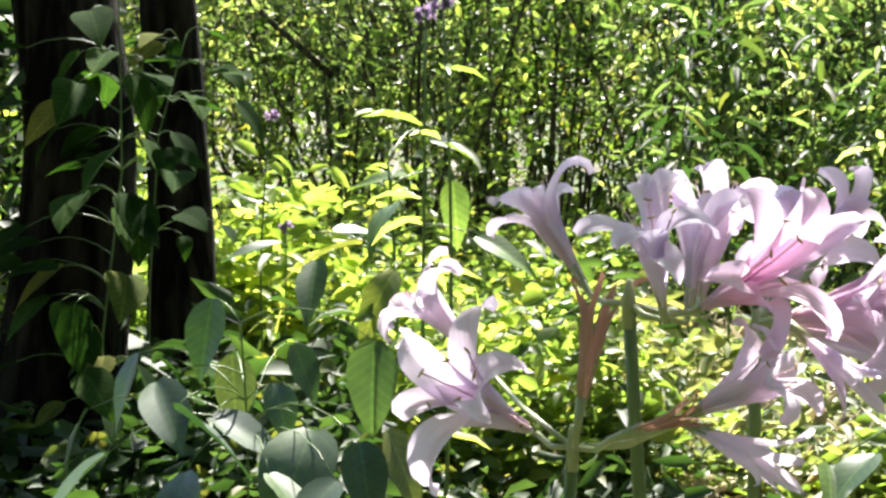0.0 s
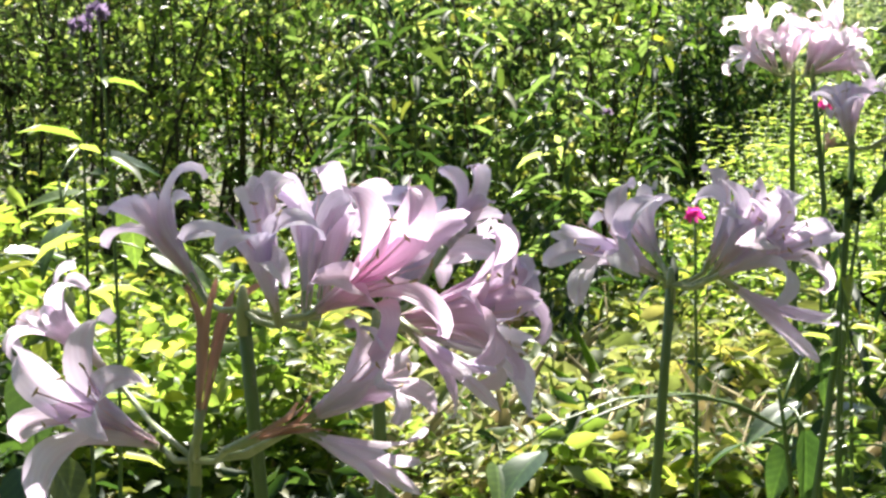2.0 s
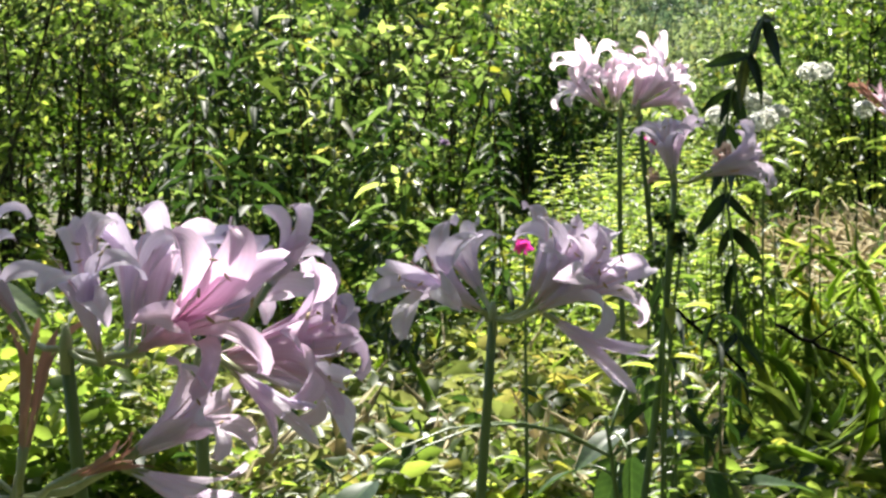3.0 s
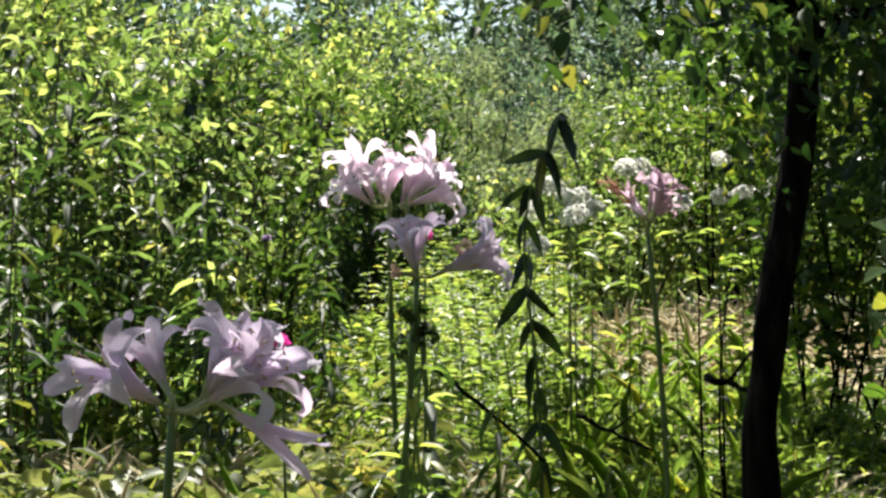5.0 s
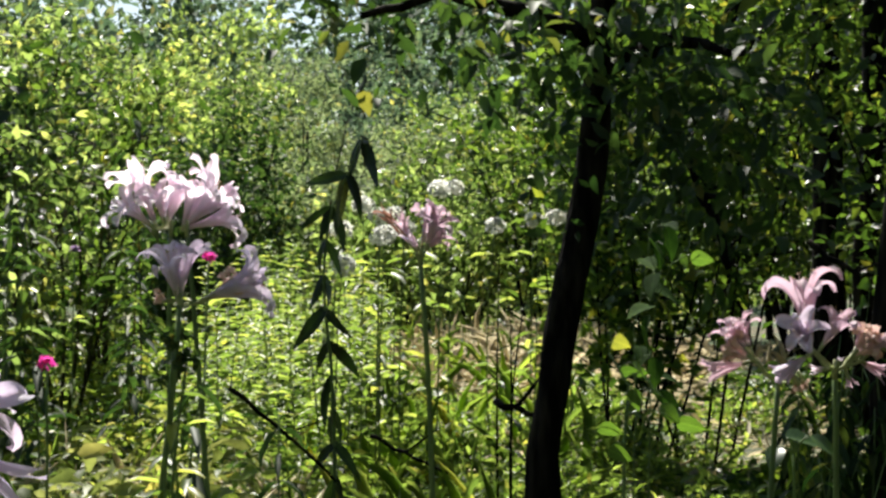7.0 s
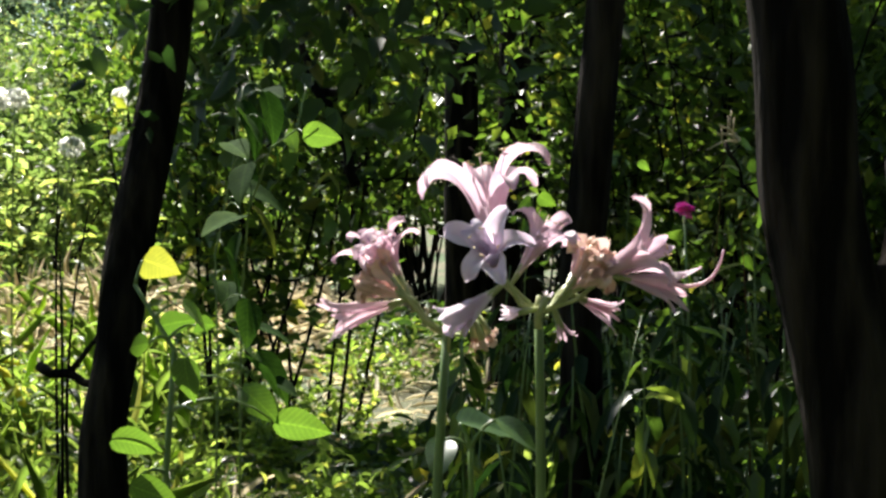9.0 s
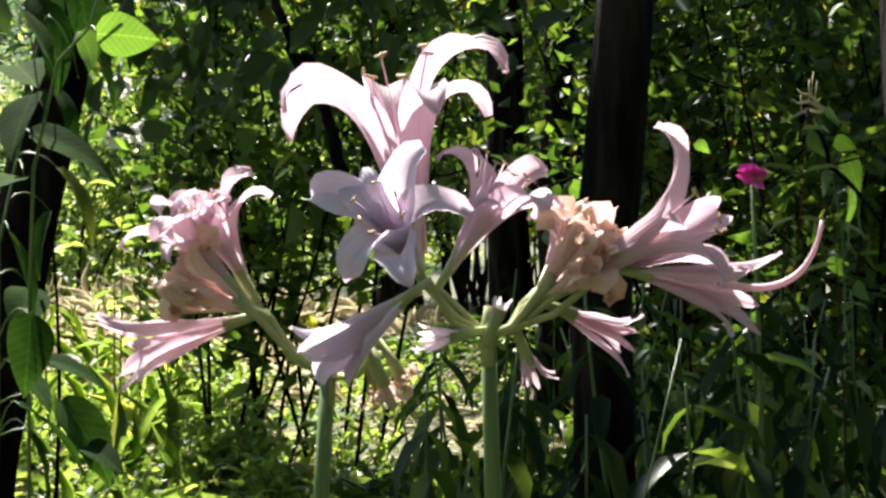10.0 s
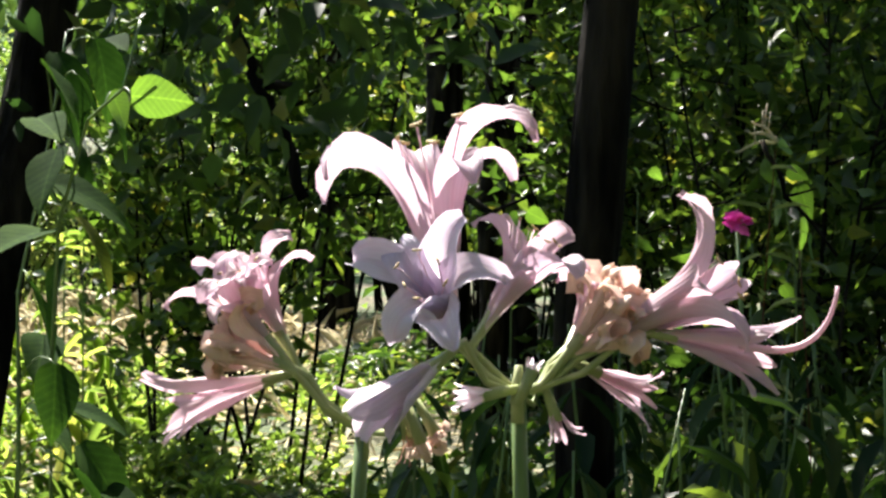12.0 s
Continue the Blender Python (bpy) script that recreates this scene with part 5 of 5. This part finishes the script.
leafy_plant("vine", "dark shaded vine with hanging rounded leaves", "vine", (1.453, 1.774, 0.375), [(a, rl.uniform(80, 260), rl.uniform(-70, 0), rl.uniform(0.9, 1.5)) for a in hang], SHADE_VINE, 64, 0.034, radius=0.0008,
            spine=[(*(1.439, 1.738, 0.386)[:2], 0.0), (1.449, 1.741, 0.455), (1.46, 1.764, 0.552), (1.475, 1.762, 0.623), (1.494, 1.775, 0.694)])
leafy_plant("broadleaf_plant", "light green round leaves low beneath the lilies", "plant", (1.529, 1.501, 0.379),
            [((1.522, 1.523, 0.433), 100, -5, 1.5), ((1.544, 1.505, 0.436), 150, -30, 1.0), ((1.511, 1.528, 0.421), 230, -30, 1.0)], VINE, 62, 0.04)
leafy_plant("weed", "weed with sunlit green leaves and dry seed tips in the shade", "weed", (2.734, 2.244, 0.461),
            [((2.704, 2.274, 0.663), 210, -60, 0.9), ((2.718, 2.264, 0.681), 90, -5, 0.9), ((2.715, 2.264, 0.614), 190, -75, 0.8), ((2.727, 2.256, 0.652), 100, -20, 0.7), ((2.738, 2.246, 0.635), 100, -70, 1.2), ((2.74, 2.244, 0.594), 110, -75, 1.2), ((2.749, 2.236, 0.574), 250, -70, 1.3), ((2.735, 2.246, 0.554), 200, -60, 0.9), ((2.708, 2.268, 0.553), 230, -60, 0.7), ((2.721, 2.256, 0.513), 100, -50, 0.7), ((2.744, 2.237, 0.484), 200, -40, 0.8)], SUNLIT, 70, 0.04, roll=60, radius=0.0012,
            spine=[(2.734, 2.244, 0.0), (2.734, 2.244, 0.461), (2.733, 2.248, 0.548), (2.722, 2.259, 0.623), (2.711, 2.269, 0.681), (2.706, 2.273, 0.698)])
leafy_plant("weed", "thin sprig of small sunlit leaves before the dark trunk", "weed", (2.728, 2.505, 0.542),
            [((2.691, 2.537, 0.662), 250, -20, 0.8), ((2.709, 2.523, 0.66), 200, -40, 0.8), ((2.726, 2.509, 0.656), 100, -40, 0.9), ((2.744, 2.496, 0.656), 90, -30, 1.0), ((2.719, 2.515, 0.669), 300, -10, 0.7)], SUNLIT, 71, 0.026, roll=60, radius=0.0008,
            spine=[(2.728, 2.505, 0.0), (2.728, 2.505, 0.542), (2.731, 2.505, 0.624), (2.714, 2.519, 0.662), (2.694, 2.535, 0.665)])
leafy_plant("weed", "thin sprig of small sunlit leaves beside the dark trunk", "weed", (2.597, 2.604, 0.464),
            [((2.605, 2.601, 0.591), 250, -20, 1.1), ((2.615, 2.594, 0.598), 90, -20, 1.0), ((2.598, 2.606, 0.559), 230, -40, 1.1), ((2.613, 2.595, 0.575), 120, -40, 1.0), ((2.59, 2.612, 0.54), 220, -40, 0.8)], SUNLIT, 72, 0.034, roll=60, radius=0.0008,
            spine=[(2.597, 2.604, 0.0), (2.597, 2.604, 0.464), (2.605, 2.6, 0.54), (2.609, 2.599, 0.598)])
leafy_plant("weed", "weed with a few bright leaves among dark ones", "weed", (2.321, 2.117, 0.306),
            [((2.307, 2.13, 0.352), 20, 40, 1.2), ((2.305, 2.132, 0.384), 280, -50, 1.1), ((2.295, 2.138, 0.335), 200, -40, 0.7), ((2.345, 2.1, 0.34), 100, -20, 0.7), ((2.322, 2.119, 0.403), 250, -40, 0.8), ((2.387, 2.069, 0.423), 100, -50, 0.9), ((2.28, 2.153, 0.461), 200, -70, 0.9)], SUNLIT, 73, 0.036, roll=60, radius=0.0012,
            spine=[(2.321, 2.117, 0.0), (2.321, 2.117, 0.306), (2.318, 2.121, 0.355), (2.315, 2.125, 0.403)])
for tip in [(2.697, 2.28, 0.695), (2.686, 2.289, 0.698), (2.676, 2.295, 0.672), (2.693, 2.284, 0.71)]:
    twig("dry straw-coloured seed spray at the tip of a weed", [(2.718, 2.264, 0.687), tuple((a + c) / 2 + (0.004 if i == 2 else 0) for i, (a, c) in enumerate(zip((2.718, 2.264, 0.687), tip))), tip], 0.0022, 0.0012, "seed_spray", STRAW)
q = Vector((1.811, 1.722, 0.428))
side = Vector((1.955, 1.571, 0.431)) - q
for k in range(54):
    spot = q + side * r.uniform(-0.4, 1.15) + Vector((0.3, 0.3, 0)) * r.uniform(-0.15, 1.2)
    # Shade on these weeds is also in the dark leaf colour, beside the crown's.
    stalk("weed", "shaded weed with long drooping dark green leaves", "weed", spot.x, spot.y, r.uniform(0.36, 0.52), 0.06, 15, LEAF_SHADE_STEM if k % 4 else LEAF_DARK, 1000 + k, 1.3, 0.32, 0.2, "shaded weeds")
for k, (p, h) in enumerate([((2.194, 1.85, 0.654), 0), ((2.221, 1.827, 0.574), 0)]):
    stalk("weed", "thin stalk with small yellow-green leaves at its tip", "weed", p[0], p[1], p[2] - base_z(p[0], p[1]), 0.04, 16, LEAF_PALE, 1100 + k, 0.5, 0.3, 0.02, "", RED_TWIG, 0.0018)
for label, pts, a, c in [
        ("thin dark stick leaning through the undergrowth", [(1.377, 3.004, 0.372), (1.492, 2.999, 0.28), (1.598, 2.991, 0.183)], 0.005, 0.003),
        ("short dark broken branch beside the leaning tree", [(1.781, 2.683, 0.363), (1.821, 2.596, 0.345)], 0.008, 0.005),
        ("pale dead stem lying on the clearing floor", [(1.707, 3.06, 0.262), (1.765, 3.025, 0.228), (1.841, 2.977, 0.189)], 0.005, 0.003),
        ("bare bent stem hanging in the shade", [(2.312, 2.836, 0.866), (2.319, 2.828, 0.815), (2.336, 2.814, 0.76), (2.362, 2.793, 0.717), (2.384, 2.772, 0.611)], 0.006, 0.009),
        ("thin crossing stem deep in the woods", [(2.95, 3.205, 0.669), (3.028, 3.135, 0.595), (3.102, 3.061, 0.511)], 0.008, 0.005),
        ("thin crossing stem deep in the woods", [(2.573, 2.169, 0.68), (2.588, 2.147, 0.619), (2.62, 2.1, 0.552)], 0.003, 0.002)]:
    twig(label, pts, a, c)
for k, (foot_at, lean) in enumerate([((1.806, 2.673, 0.265), 0.02), ((1.929, 2.831, 0.241), 0.03), ((2.092, 3.198, 0.205), 0.04), ((2.054, 2.989, 0.228), 0.03)]):
    stalk("weed", "thin dark upright stem with few leaves", "weed", foot_at[0], foot_at[1], 0.55 + 0.06 * k, 0.05, 5, LEAF_DARK, 1130 + k, 0.5, 0.3, lean, "bare stems", BARK, 0.004)
for label, x0 in (("slim dark trunk far in the woods", (4.743, 5.898, 1.183)), ("slim dark trunk far in the woods", (4.062, 4.268, 0.823))):
    tree("tree", label, x0, [(x0[0], x0[1], -0.03), (x0[0] + 0.01, x0[1], 0.5), (x0[0] + 0.03, x0[1], 1.1), (x0[0], x0[1], 3.5)], 0.042, 0.034, [([(x0[0] + 0.02, x0[1], 1.2), (x0[0] + 0.3, x0[1] - 0.2, 1.7)], 0.012, 0.006)], [], LEAF_DARK, 45)
bx, by = (1.443, 1.434, 0.343)[:2]
top = thing("grass_stem", (bx, by, base_z(bx, by)), "long thin pale grass stem leaning across the lilies", "grass")
foot = Vector(top.location)
v, f = tube(bend((0, 0, 0), Vector((1.689, 1.494, 0.51)) - foot, (0, 0, -0.02), 12), [0.0017 - 0.0001 * i for i in range(13)], 5)
part("blade", mesh_from("blade", v, f, BLADE), top)

# Unseen woods added behind the camera to hold back sky light.
r = random.Random(16)
for k in range(13):
    az, d = 85 + 200 * (k + r.random()) / 13, r.uniform(3.2, 6.5)
    x, y = polar(az, d)
    h = r.uniform(5, 7)
    tree("tree", "unseen leafy tree added behind the camera to block sky light", (x, y), [(x, y, -0.05), (x + r.uniform(-0.1, 0.1), y, 1.5), (x, y, h * 0.8)], 0.09, 0.04, [],
         [((x, y, h * 0.62), (1.7, 1.7, h * 0.36), 1700, 0.26), ((x, y, 1.0), (1.4, 1.4, 0.9), 700, 0.2)], LEAF_DARK, 1200 + k)
